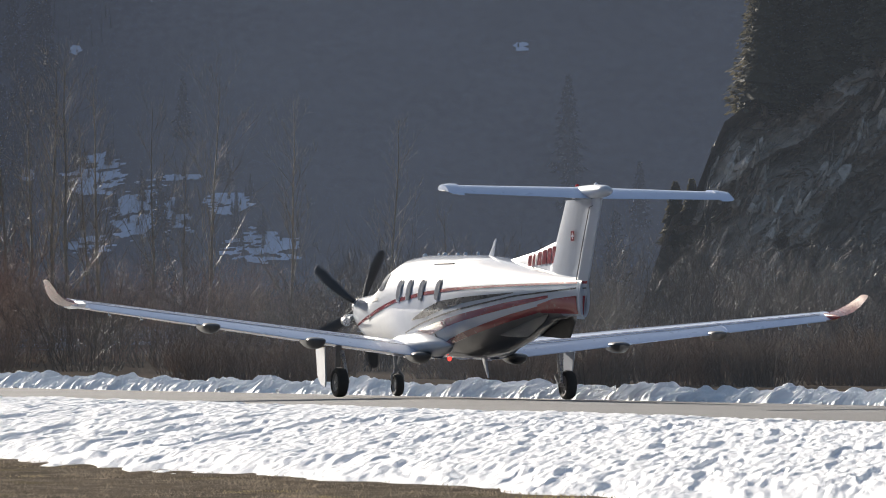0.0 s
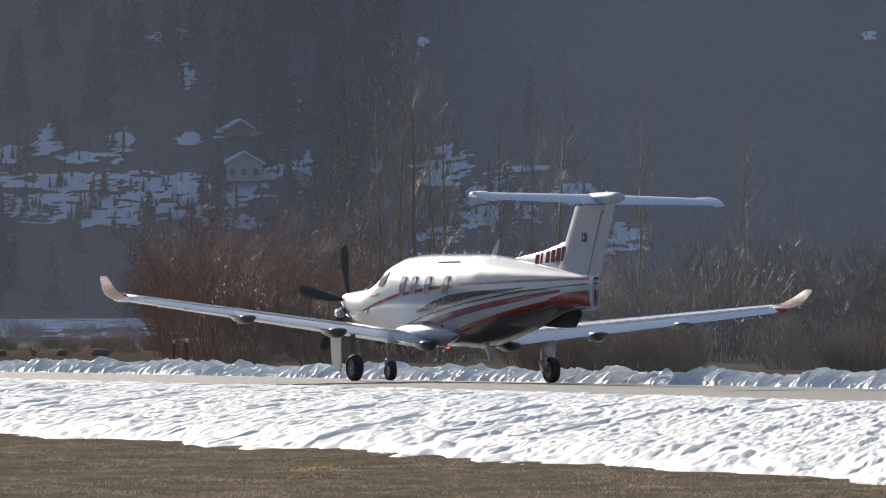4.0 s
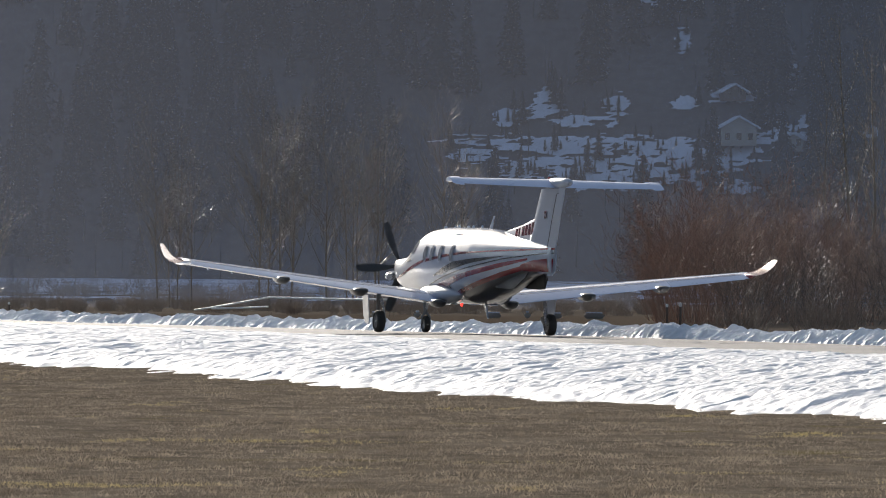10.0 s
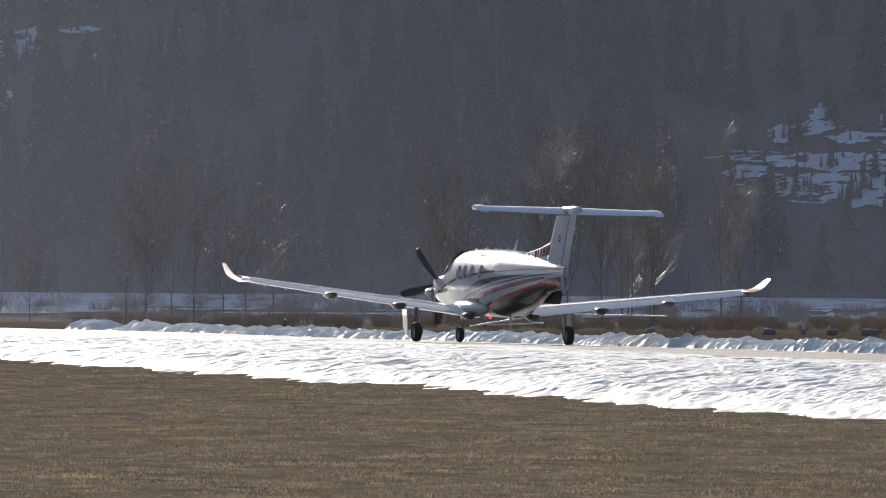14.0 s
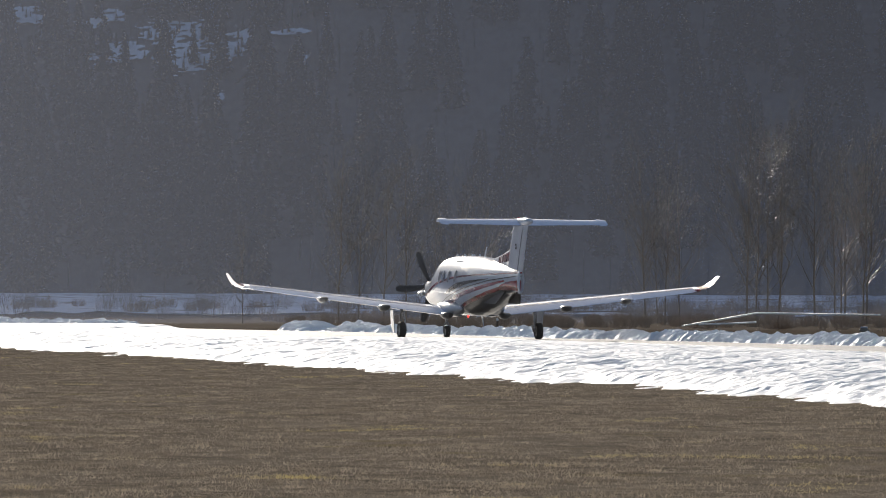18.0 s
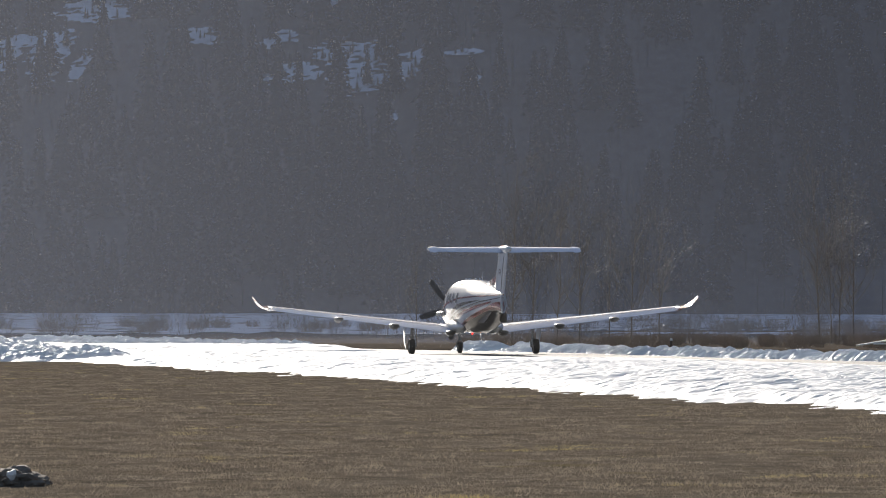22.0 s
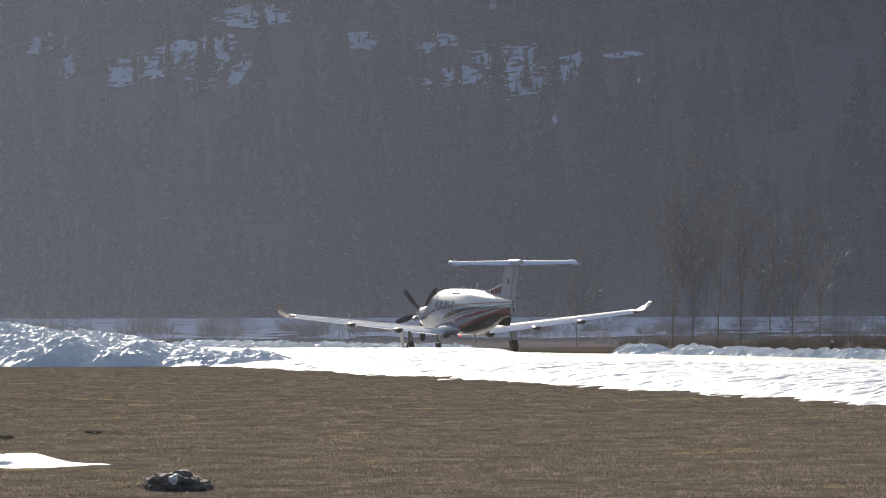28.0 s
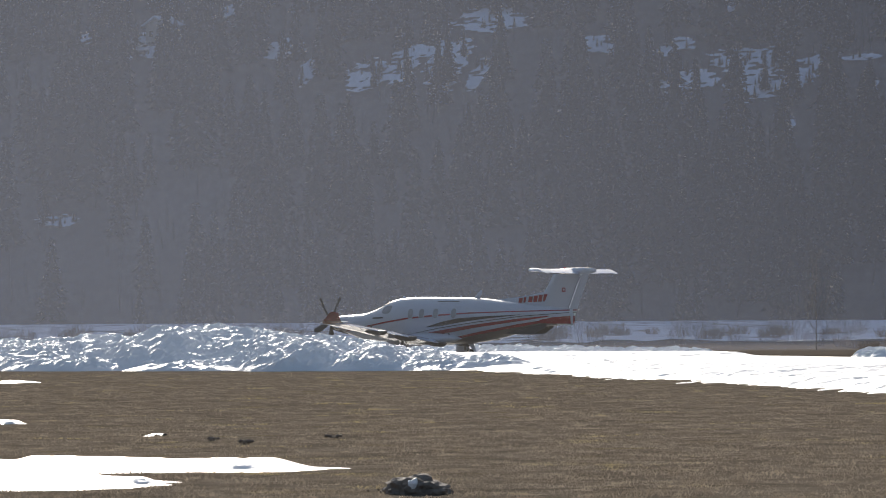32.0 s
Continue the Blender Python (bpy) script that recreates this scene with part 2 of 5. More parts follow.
# radius, top and material of each sheet added to lift the dark tones
HAZE_VEILS = [(121, 26, veil_material("veil_by_the_bank", 121, 0.009, 0.009, (0.60, 0.75, 1.0), (-0.087, -0.03))),
         (138, 30, veil_material("veil_near", 138, 0.007, 0.007, (0.66, 0.79, 1.0), (-0.148, -0.087))), (225, 50, veil_material("veil_across", 225, 0.011, 0.004, (0.85, 0.86, 0.89), (-0.087, -0.148))),
         (125, 27, veil_material("veil_over_turf", 125, 0.0, 0.017, (0.88, 0.87, 0.86), None, True)), (266, 60, veil_material("veil_middle", 266, 0.009, 0.019, (0.78, 0.81, 0.88))),
         (274, 62, veil_material("veil_far", 274, 0.016, 0.025, (0.32, 0.50, 1.0)))]


# ---------------------------------------------------------------- mesh helpers
def hash01(ix, iy, seed):
    h = (ix.astype(np.int64) * 374761393 + iy.astype(np.int64) * 668265263 + seed * 1442695041) & 0xFFFFFFFF
    h = ((h ^ (h >> 13)) * 1274126177) & 0xFFFFFFFF
    return ((h ^ (h >> 16)) & 0xFFFFFF) / 16777215.0


def vnoise(x, y, seed=0):
    """Smooth value noise in 0..1, on arrays."""
    x, y = np.asarray(x, float), np.asarray(y, float)
    ix, iy = np.floor(x), np.floor(y)
    fx, fy = x - ix, y - iy
    fx, fy = fx * fx * (3 - 2 * fx), fy * fy * (3 - 2 * fy)
    a, b = hash01(ix, iy, seed), hash01(ix + 1, iy, seed)
    c, d = hash01(ix, iy + 1, seed), hash01(ix + 1, iy + 1, seed)
    return (a * (1 - fx) + b * fx) * (1 - fy) + (c * (1 - fx) + d * fx) * fy


def fbm(x, y, octaves=4, seed=0, gain=0.5):
    total, amp, norm = 0.0, 1.0, 0.0
    for k in range(octaves):
        total = total + amp * vnoise(np.asarray(x) * 2 ** k, np.asarray(y) * 2 ** k, seed + k * 17)
        norm += amp
        amp *= gain
    return total / norm


def sstep(a, b, v):
    t = np.clip((np.asarray(v, float) - a) / (b - a), 0, 1)
    return t * t * (3 - 2 * t)


def mesh_object(name, verts, faces, mat, parent=None, smooth=False, label=""):
    me = bpy.data.meshes.new(name)
    me.from_pydata([tuple(v) for v in verts], [], [tuple(f) for f in faces])
    me.materials.append(mat)
    if smooth:
        me.polygons.foreach_set("use_smooth", [True] * len(me.polygons))
    me.update()
    ob = new(name, me)
    if parent:
        ob.parent = parent
    if label:
        ob["label"] = label
    return ob


def part(name, bm, mat, parent, label="", smooth=True):
    me = bpy.data.meshes.new(name)
    bm.to_mesh(me)
    bm.free()
    me.materials.append(mat)
    if smooth:
        me.polygons.foreach_set("use_smooth", [True] * len(me.polygons))
        me.set_sharp_from_angle(angle=radians(40))
    ob = new(name, me)
    if parent:
        ob.parent = parent
    if label:
        ob["label"] = label
    return ob


def grid_faces(nx, ny):
    i = np.arange(nx - 1)[:, None] * ny + np.arange(ny - 1)[None, :]
    i = i.ravel()
    return np.stack([i, i + ny, i + ny + 1, i + 1], 1)


def grid_object(name, X, Y, Z, mat, keep=None, smooth=True, parent=None):
    """A sheet from 2-D arrays of coordinates; keep: a mask of the faces to build."""
    nx, ny = X.shape
    f = grid_faces(nx, ny)
    if keep is not None:
        f = f[keep.ravel()]
    v = np.stack([X.ravel(), Y.ravel(), Z.ravel()], 1)
    used = np.zeros(len(v), bool)
    used[f.ravel()] = True
    remap = np.cumsum(used) - 1
    v, f = v[used], remap[f]
    me = bpy.data.meshes.new(name)
    me.vertices.add(len(v))
    me.vertices.foreach_set("co", v.ravel())
    me.loops.add(len(f) * 4)
    me.loops.foreach_set("vertex_index", f.ravel().astype(np.int32))
    me.polygons.add(len(f))
    me.polygons.foreach_set("loop_start", np.arange(0, len(f) * 4, 4, dtype=np.int32))
    me.materials.append(mat)
    me.update(calc_edges=True)
    me.validate()
    me.polygons.foreach_set("use_smooth", np.full(len(me.polygons), smooth))
    ob = new(name, me)
    if parent:
        ob.parent = parent
    return ob


def tube(bm, points, radii, sides=6, caps=True):
    """A bent tapering tube through points."""
    rings = []
    pts = [Vector(p) for p in points]
    for i, p in enumerate(pts):
        d = (pts[min(i + 1, len(pts) - 1)] - pts[max(i - 1, 0)]).normalized()
        a = d.cross(Vector((0.13, 0.31, 0.94)))
        if a.length < 1e-3:
            a = d.cross(Vector((1, 0, 0)))
        a.normalize()
        b = d.cross(a)
        rings.append([bm.verts.new(p + (a * math.cos(k * 2 * math.pi / sides) + b * math.sin(k * 2 * math.pi / sides)) * radii[i]) for k in range(sides)])
    for r0, r1 in zip(rings, rings[1:]):
        for k in range(sides):
            bm.faces.new((r0[k], r0[(k + 1) % sides], r1[(k + 1) % sides], r1[k]))
    if caps:
        bm.faces.new(rings[0][::-1])
        bm.faces.new(rings[-1])


def loft(bm, rings, close=True, caps=(True, True)):
    vs = [[bm.verts.new(p) for p in r] for r in rings]
    n = len(vs[0])
    for a, b in zip(vs, vs[1:]):
        for k in range(n if close else n - 1):
            bm.faces.new((a[k], a[(k + 1) % n], b[(k + 1) % n], b[k]))
    if caps[0]:
        bm.faces.new(vs[0][::-1])
    if caps[1]:
        bm.faces.new(vs[-1])
    bmesh.ops.recalc_face_normals(bm, faces=bm.faces)


def box(bm, lo, hi, bevel=0.0):
    r = bmesh.ops.create_cube(bm, size=1)
    c, s = (Vector(lo) + Vector(hi)) / 2, Vector(hi) - Vector(lo)
    for v in r["verts"]:
        v.co = Vector((v.co.x * s.x, v.co.y * s.y, v.co.z * s.z)) + c
    if bevel:
        bmesh.ops.bevel(bm, geom=list({e for v in r["verts"] for e in v.link_edges}), offset=bevel, segments=2, affect="EDGES")


# ---------------------------------------------------------------- the lie of the land
# s runs along the taxiway away from the camera, n across it to the right
ALONG, ACROSS = np.array((-0.53, 0.848)), np.array((0.848, 0.53))


def place(s, n):
    return ALONG[0] * s + ACROSS[0] * n, ALONG[1] * s + ACROSS[1] * n


def s_n(x, y):
    return ALONG[0] * x + ALONG[1] * y, ACROSS[0] * x + ACROSS[1] * y


def road_z(s, n):
    """Height of the paved surface: a slight rise with a cross-fall, dipping at the turn-off."""
    base = np.interp(s, [60, 100, 120, 140, 160, 180, 206, 260], [0.27, 0.235, 0.245, 0.21, 0.08, 0.10, 0.04, -0.05])
    fall = np.interp(s, [60, 140, 158, 400], [0.017, 0.017, 0.0, 0.0]) * (n > 48)
    turn = sstep(192, 204, s) * np.interp(n, [20, 38, 48, 60], [-0.2, -0.16, 0.0, 0.0])
    return base - fall * (n - 48) + turn


def ground_z(x, y):
    x, y = np.asarray(x, float), np.asarray(y, float)
    s, n = s_n(x, y)
    near = sstep(27, 37.5, n) * (1 - sstep(57, 90, n)) * sstep(-60, 20, s) * (1 - sstep(300, 420, s))
    z = near * road_z(s, np.clip(n, 36.5, 56))
    far = np.hypot(x, y)
    return z + 1.1 * sstep(380, 900, far) * (y > 0)


def turf_z(x, y):
    """The turf lies in shallow hummocks."""
    s, n = s_n(np.asarray(x, float), np.asarray(y, float))
    return ground_z(x, y) - 0.05 + 0.03 * (fbm(np.asarray(x) / 1.3, np.asarray(y) / 6.0, 3, 5) - 0.5) * (1 - sstep(23, 28, n))


# ---------------------------------------------------------------- ground
def spaced(lo, a, b, hi, fine, n_out):
    out = 1 - np.linspace(0, 1, n_out) ** 0.35
    low = a + (lo - a) * out[:-1] ** 1.0
    mid = np.arange(a, b, fine)
    up = b + (hi - b) * (np.linspace(0, 1, n_out) ** 2.5)
    low = np.sort(a - (a - lo) * (np.linspace(0, 1, n_out) ** 2.5))[:-1]
    return np.concatenate([low, mid, up])


gs, gn = spaced(-2500, 20, 170, 3500, 0.7, 26), spaced(-3000, -14, 62, 3200, 0.5, 26)
GS, GN = np.meshgrid(gs, gn, indexing="ij")
GX, GY = place(GS, GN)
GZ = turf_z(GX, GY)
ground = tagged(grid_object("ground", GX, GY, GZ, GRASS_SOIL), "brown winter turf and fallow field", "ground", kind="structure")

# far fallow field behind the taxiway, and the snowy valley floor beyond
def sheet(name, x0, x1, y0, y1, nx, ny, lift, mat, keep=None, rough=0.0):
    X, Y = np.meshgrid(np.linspace(x0, x1, nx), np.linspace(y0, y1, ny), indexing="ij")
    Z = ground_z(X, Y) + lift + rough * (fbm(X / 6, Y / 6, 4, 9) - 0.5)
    mask = None
    if keep is not None:
        xc, yc = (X[1:, 1:] + X[:-1, :-1]) / 2, (Y[1:, 1:] + Y[:-1, :-1]) / 2
        mask = keep(xc, yc)
    return grid_object(name, X, Y, Z, mat, mask)


field = tagged(sheet("fallow_field", -420, 160, 110, 900, 220, 260, -0.02, FIELD,
                     lambda x, y: (s_n(x, y)[1] > 56)), "dark brown fallow field behind the snow bank", "field", kind="structure")
valley = tagged(sheet("snow_field", -700, 380, 316, 935, 430, 230, 0.10, SNOW_VALLEY_SHADE,
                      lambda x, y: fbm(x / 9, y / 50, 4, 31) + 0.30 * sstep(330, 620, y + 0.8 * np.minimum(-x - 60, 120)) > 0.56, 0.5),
                "patchy snow on the valley floor, the hill's shade in its colour", "snow", kind="structure")

# paved taxiway with the turn-off
rs, rn = np.arange(-80, 300, 1.0), np.linspace(36.5, 53.5, 35)
RS, RN = np.meshgrid(rs, rn, indexing="ij")
RX, RY = place(RS, RN)
taxiway = tagged(grid_object("taxiway", RX, RY, road_z(RS, RN), ASPHALT), "grey asphalt taxiway, wet in places", "taxiway", kind="structure")
rs, rn = np.arange(195, 216.1, 1.0), np.arange(-60, 40.6, 1.0)
RS, RN = np.meshgrid(rs, rn, indexing="ij")
RX, RY = place(RS, RN)
turnoff = tagged(grid_object("taxiway_branch", RX, RY, road_z(RS, RN) + 0.0, ASPHALT), "grey asphalt turn-off from the taxiway", "taxiway", kind="structure")


def snow_relief(s, n, x, y, amount):
    """Wind-packed, trodden snow: lumps, ripples and crumbs."""
    lumps = fbm(x / 1.5, y / 3.0, 3, 41) - 0.5
    across = x - 0.15 * y + 0.06 * fbm(x / 0.4, y / 2.0, 2, 43)
    tufts = np.minimum(1.0, 3.2 * np.abs(fbm(across / 0.19, y / 1.1, 3, 99) - 0.5))
    small = np.minimum(vnoise(across / 0.062, y / 0.42, 61), 0.62)
    fine = np.minimum(vnoise(across / 0.048, y / 0.26, 77), 0.6)
    hollow = sstep(0.65, 0.71, fbm(across / 0.32, y / 2.6, 2, 131))
    drift = fbm(across / 0.9, y / 5.0, 2, 137)
    return amount * (0.015 * lumps + 0.028 * tufts + 0.026 * small + 0.018 * fine - 0.040 * hollow + 0.015 * drift)


def turf_edge(s):
    """How far across the turf gives way to the snow strip."""
    return np.interp(s, [45, 75, 95, 147, 165], [27.2, 28.4, 29.3, 30.7, 30.9]) + 1.6 * (fbm(s / 5.0, s * 0 + 3, 4, 11) - 0.5)


def snow_sheet(x0, x1, y0, y1, dx, dy):
    """One stretch of the broad snow strip between turf and taxiway."""
    X, Y = np.meshgrid(np.arange(x0, x1, dx), np.arange(y0, y1, dy), indexing="ij")
    s, n = s_n(X, Y)
    edge0 = turf_edge(s) + 1.5 * (fbm(X / 0.35, Y / 1.6, 3, 12) - 0.5)
    edge1 = np.interp(s, [50, 65, 85, 100, 115, 140, 190], [39.2, 40.3, 41.8, 42.4, 43.1, 44.4, 45.2]) + 1.0 * (fbm(s / 3.0, n * 0 + 8, 4, 13) - 0.5)
    prof = sstep(0, 1, (n - edge0) / 2.0) ** 0.6 * sstep(0, 1, (edge1 - n) / 0.7) * sstep(24, 30, s) * (1 - sstep(186, 190, s))
    m = prof > 0.0
    keep = m[1:, 1:] | m[:-1, :-1]
    q = np.zeros_like(m)
    q[1:, 1:] |= keep
    q[:-1, :-1] |= keep
    q[1:, :-1] |= keep
    q[:-1, 1:] |= keep
    Z = np.zeros_like(X)
    Z[q] = ground_z(X[q], Y[q]) - 0.06 + prof[q] * (0.12 + snow_relief(s[q], n[q], X[q], Y[q], 1.0) * (1 - 0.4 * sstep(36, 43, n[q])) + 0.24 * sstep(168, 184, s[q]) * sstep(29, 33, n[q]))
    return tagged(grid_object("snow_strip", X, Y, Z, SNOW, keep, smooth=False), "broad strip of trodden sunlit snow beside the taxiway", "snow", kind="structure")


snow_sheet(-40, 14, 34, 92, 0.020, 0.13)
snow_sheet(-92, 2, 91.9, 200, 0.032, 0.19)


def bank(name, s0, s1, n0, height, width, label, seed, ends=3.0):
    """A ploughed ridge of clods along the far side."""
    a, b = np.arange(s0, s1, 0.03), np.linspace(-width, width, 22)
    A, B = np.meshgrid(a, b, indexing="ij")
    wob = 0.5 * (fbm(A / 6, A * 0, 3, seed) - 0.5)
    X, Y = place(A, n0 + B + wob)
    crown = np.clip(1 - (B / width) ** 2, 0, 1) ** 0.8
    taper = sstep(s0, s0 + ends, A) * (1 - sstep(s1 - ends, s1, A))
    lean = A + 0.25 * B + 0.15 * fbm(A / 0.5, B / 0.5, 2, seed + 12)
    clods = 0.9 * (vnoise(lean / 0.19, B / 0.6, seed + 3) - 0.5) + 0.75 * (vnoise(lean / 0.085, B / 0.45, seed + 4) - 0.5) + 0.55 * (vnoise(A / 0.05, B / 0.25, seed + 8) - 0.5)
    top = 0.75 + 0.8 * fbm(A / 2.2, A * 0 + 2, 3, seed + 5)
    Z = ground_z(X, Y) - 0.05 + taper * (crown * height * top + 0.24 * clods * crown ** 0.5)
    return tagged(grid_object(name, X, Y, Z, SNOW, smooth=False), label, "snow bank")


def clods(parent, s0, s1, n0, count, seed):
    """Loose lumps thrown up on the ridge, sharing six meshes."""
    g0 = random.Random(seed)
    kinds = []
    for k in range(6):
        bm = bmesh.new()
        bmesh.ops.create_icosphere(bm, subdivisions=1, radius=1.0)
        for v in bm.verts:
            v.co *= g0.uniform(0.7, 1.2)
        me = bpy.data.meshes.new("clod")
        bm.to_mesh(me)
        bm.free()
        me.materials.append(SNOW)
        kinds.append(me)
    for k in range(count):
        s, dn = g0.uniform(s0, s1), g0.gauss(0, 0.4)
        x, y = place(s, n0 + dn)
        ob = new("clod", kinds[k % 6])
        ob.parent = parent
        r = g0.uniform(0.04, 0.09)
        ob.matrix_basis = pose(x, y, float(ground_z(x, y)) + 0.15 * max(0, 1 - (dn / 0.75) ** 2), g0.uniform(0, 360), g0.uniform(0, 360), 0) @ Matrix.Diagonal((r * g0.uniform(0.8, 1.6), r, r * 0.8, 1))


ridge = bank("snow_bank", -40, 193, 54.4, 0.22, 0.8, "ploughed ridge of sunlit snow clods along the taxiway", 201)
clods(ridge, 40, 192, 54.4, 300, 71)
ridge = bank("snow_bank", 214, 285, 51.8, 0.22, 0.85, "ploughed snow ridge beyond the taxiway turn-off", 231)
clods(ridge, 216, 280, 51.6, 130, 72)
bank("snow_heap", 196.5, 201, 55.5, 0.35, 1.2, "small snow heap in the gap of the ridge", 251, 1.5)


def mound(name, humps, label, seed, x0, x1, y0, y1, cell=0.08):
    """A tipped heap of snow: a sum of lumpy humps (x, y, radius along x, radius along y, height)."""
    X, Y = np.meshgrid(np.arange(x0, x1, cell), np.arange(y0, y1, cell), indexing="ij")
    H = np.zeros_like(X)
    warp = 0.8 * (fbm(X / 2.5, Y / 2.5, 3, seed) - 0.5)
    for hx, hy, rx, ry, h in humps:
        d = np.sqrt(((X + warp - hx) / rx) ** 2 + ((Y + warp - hy) / ry) ** 2)
        H = np.maximum(H, h * np.clip(1 - d ** 1.8, 0, 1) ** 0.8)
    mask = H > 0.02
    chunks = np.abs(fbm(X / 0.9, Y / 0.9, 4, seed + 4) - 0.5)
    Z = ground_z(X, Y) - 0.08 + H * (0.86 + 0.5 * (fbm(X / 1.3, Y / 1.3, 3, seed + 2) - 0.5)) + 0.18 * sstep(0.02, 0.3, H) * (chunks - 0.1) + 0.15 * sstep(0.05, 0.4, H) * ((1 - np.abs(2 * fbm(X / 0.32, Y / 0.5, 2, seed + 6) - 1)) ** 2 - 0.4) + 0.08 * sstep(0.05, 0.4, H) * (vnoise(X / 0.12, Y / 0.15, seed + 7) - 0.5)
    k = mask[1:, 1:] | mask[:-1, :-1]
    return tagged(grid_object(name, X, Y, Z, SNOW, k, smooth=False), label, "snow mound")


# ---------------------------------------------------------------- hillside
SLOPE, FOOT = radians(38), 900.0


def hill_point(u, v):
    """u metres sideways, v metres up the slope."""
    u, v = np.asarray(u, float), np.asarray(v, float)
    push = 10 * (fbm(u / 90, v / 70, 4, 61) - 0.5)
    y = FOOT + v * math.cos(SLOPE) + push * math.sin(SLOPE)
    z = 1.0 + v * math.sin(SLOPE) - push * math.cos(SLOPE)
    return u, y, z


CLEARINGS_A = [
    (-130, 41.3, 23.1, 3.4), (-127, 32.6, 18.0, 5.3), (-107, 37.5, 10.6, 4.4), (-144, 50.8, 3.0, 3.9), (-138, 54.9, 3.0, 4.1),
    (-125, 52.8, 2.4, 5.0), (-112, 54.9, 2.7, 2.1), (-103, 57.2, 4.6, 2.2), (-92, 61.9, 0.9, 4.8), (-89, 49.0, 1.2, 2.0),
    (-132, 49.6, 4.3, 2.0), (-114, 73.3, 1.6, 4.2), (-93, 44.9, 4.2, 5.3), (-149, 36.8, 4.2, 2.6), (-103, 30.3, 6.2, 2.8),
    (-63, 44.5, 5.0, 5.7), (-54, 33.2, 8.1, 6.5), (-48, 42.6, 5.2, 1.3), (-64, 24.3, 4.1, 2.5), (-39, 35.1, 4.1, 3.5),
    (-70, 85.5, 1.4, 1.8), (-77, 46.0, 2.1, 1.8), (15, 85.0, 1.5, 1.5), (-117, 88.0, 5.0, 1.6), (-33, 23.4, 6.1, 4.0),
]
CLEARINGS_B = [
    (-329, 87.1, 4.2, 2.8), (-312, 82.3, 7.4, 3.8), (-309, 75.0, 6.2, 4.8), (-299, 79.1, 2.4, 6.2), (-285, 72.2, 1.6, 5.3),
    (-311, 56.0, 1.3, 7.5), (-289, 82.3, 4.7, 1.0), (-324, 76.3, 6.0, 3.4), (-348, 61.2, 0.8, 6.2), (-345, 89.0, 3.7, 2.5),
    (-298, 59.6, 0.8, 2.8), (-377, 83.2, 4.1, 8.5), (-395, 81.9, 3.8, 5.5), (-388, 81.9, 3.8, 3.8), (-446, 95.8, 6.6, 7.3),
    (-461, 96.5, 2.0, 3.2), (-371, 97.9, 6.9, 3.6), (-369, 79.4, 1.9, 6.0), (-408, 82.9, 1.6, 4.1), (-464, 97.0, 2.7, 1.5),
    (-321, 99.2, 2.4, 2.0), (-386, 88.0, 5.1, 2.0), (-416, 90.3, 4.5, 3.1), (-433, 104.9, 3.3, 2.6), (-448, 34.7, 4.6, 2.0),
]


def snow_mask(u, v):
    """How far a place lies inside the snowy clearings of the slope (above 0: inside)."""
    best = np.full(np.shape(u), -9.0)
    wu = 7 * (fbm(u / 9, v / 2.4, 4, 71) - 0.5)
    wv = 4 * (fbm(u / 11, v / 3, 4, 73) - 0.5)
    for cu, cv, ru, rv in CLEARINGS_A + CLEARINGS_B:
        d = np.sqrt(((u - cu + wu * min(1, ru / 8)) / ru) ** 2 + ((v - cv + wv * min(1, rv / 5)) / rv) ** 2)
        best = np.maximum(best, 1.15 - d)
    return best


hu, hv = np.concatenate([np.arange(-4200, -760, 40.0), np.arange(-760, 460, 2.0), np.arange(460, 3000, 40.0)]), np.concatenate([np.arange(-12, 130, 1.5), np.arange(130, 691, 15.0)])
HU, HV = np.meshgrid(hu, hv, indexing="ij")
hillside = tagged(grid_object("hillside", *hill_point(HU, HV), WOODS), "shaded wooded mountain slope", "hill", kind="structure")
hu, hv = np.arange(-500, 40, 0.30), np.arange(14, 114, 0.26)
HU, HV = np.meshgrid(hu, hv, indexing="ij")
hx, hy, hz = hill_point(HU, HV)
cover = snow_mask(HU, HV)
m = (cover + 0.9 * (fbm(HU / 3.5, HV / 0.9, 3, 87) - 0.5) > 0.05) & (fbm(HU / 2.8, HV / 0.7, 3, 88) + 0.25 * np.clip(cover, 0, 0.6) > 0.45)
hill_snow = tagged(grid_object("hill_snow", hx, hy - 0.4, hz + 0.5, SNOW_SHADE_BLUE, m[1:, 1:] & m[:-1, :-1]), "snow lying in clearings of the slope, coloured with the blue of shade", "snow", kind="stuff")


# six thin curved veils over the valley, added to imitate haze and glare
for radius, top, mat in HAZE_VEILS:
    AZ, UP = np.meshgrid(np.radians(np.linspace(-50, 35, 60)), np.concatenate([np.linspace(-1, 3, 6), np.linspace(5, top, 6)]), indexing="ij")
    tagged(grid_object("haze_veil", radius * np.sin(AZ), radius * np.cos(AZ), UP, mat), "thin sunlit veil added to imitate haze and lens glare", "mist", kind="stuff")

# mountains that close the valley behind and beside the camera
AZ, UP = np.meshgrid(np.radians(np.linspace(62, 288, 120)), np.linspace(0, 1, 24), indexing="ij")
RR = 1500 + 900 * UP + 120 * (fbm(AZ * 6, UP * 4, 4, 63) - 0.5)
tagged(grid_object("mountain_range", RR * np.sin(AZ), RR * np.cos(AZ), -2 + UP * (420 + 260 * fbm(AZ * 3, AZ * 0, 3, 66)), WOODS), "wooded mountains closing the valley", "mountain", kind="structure")


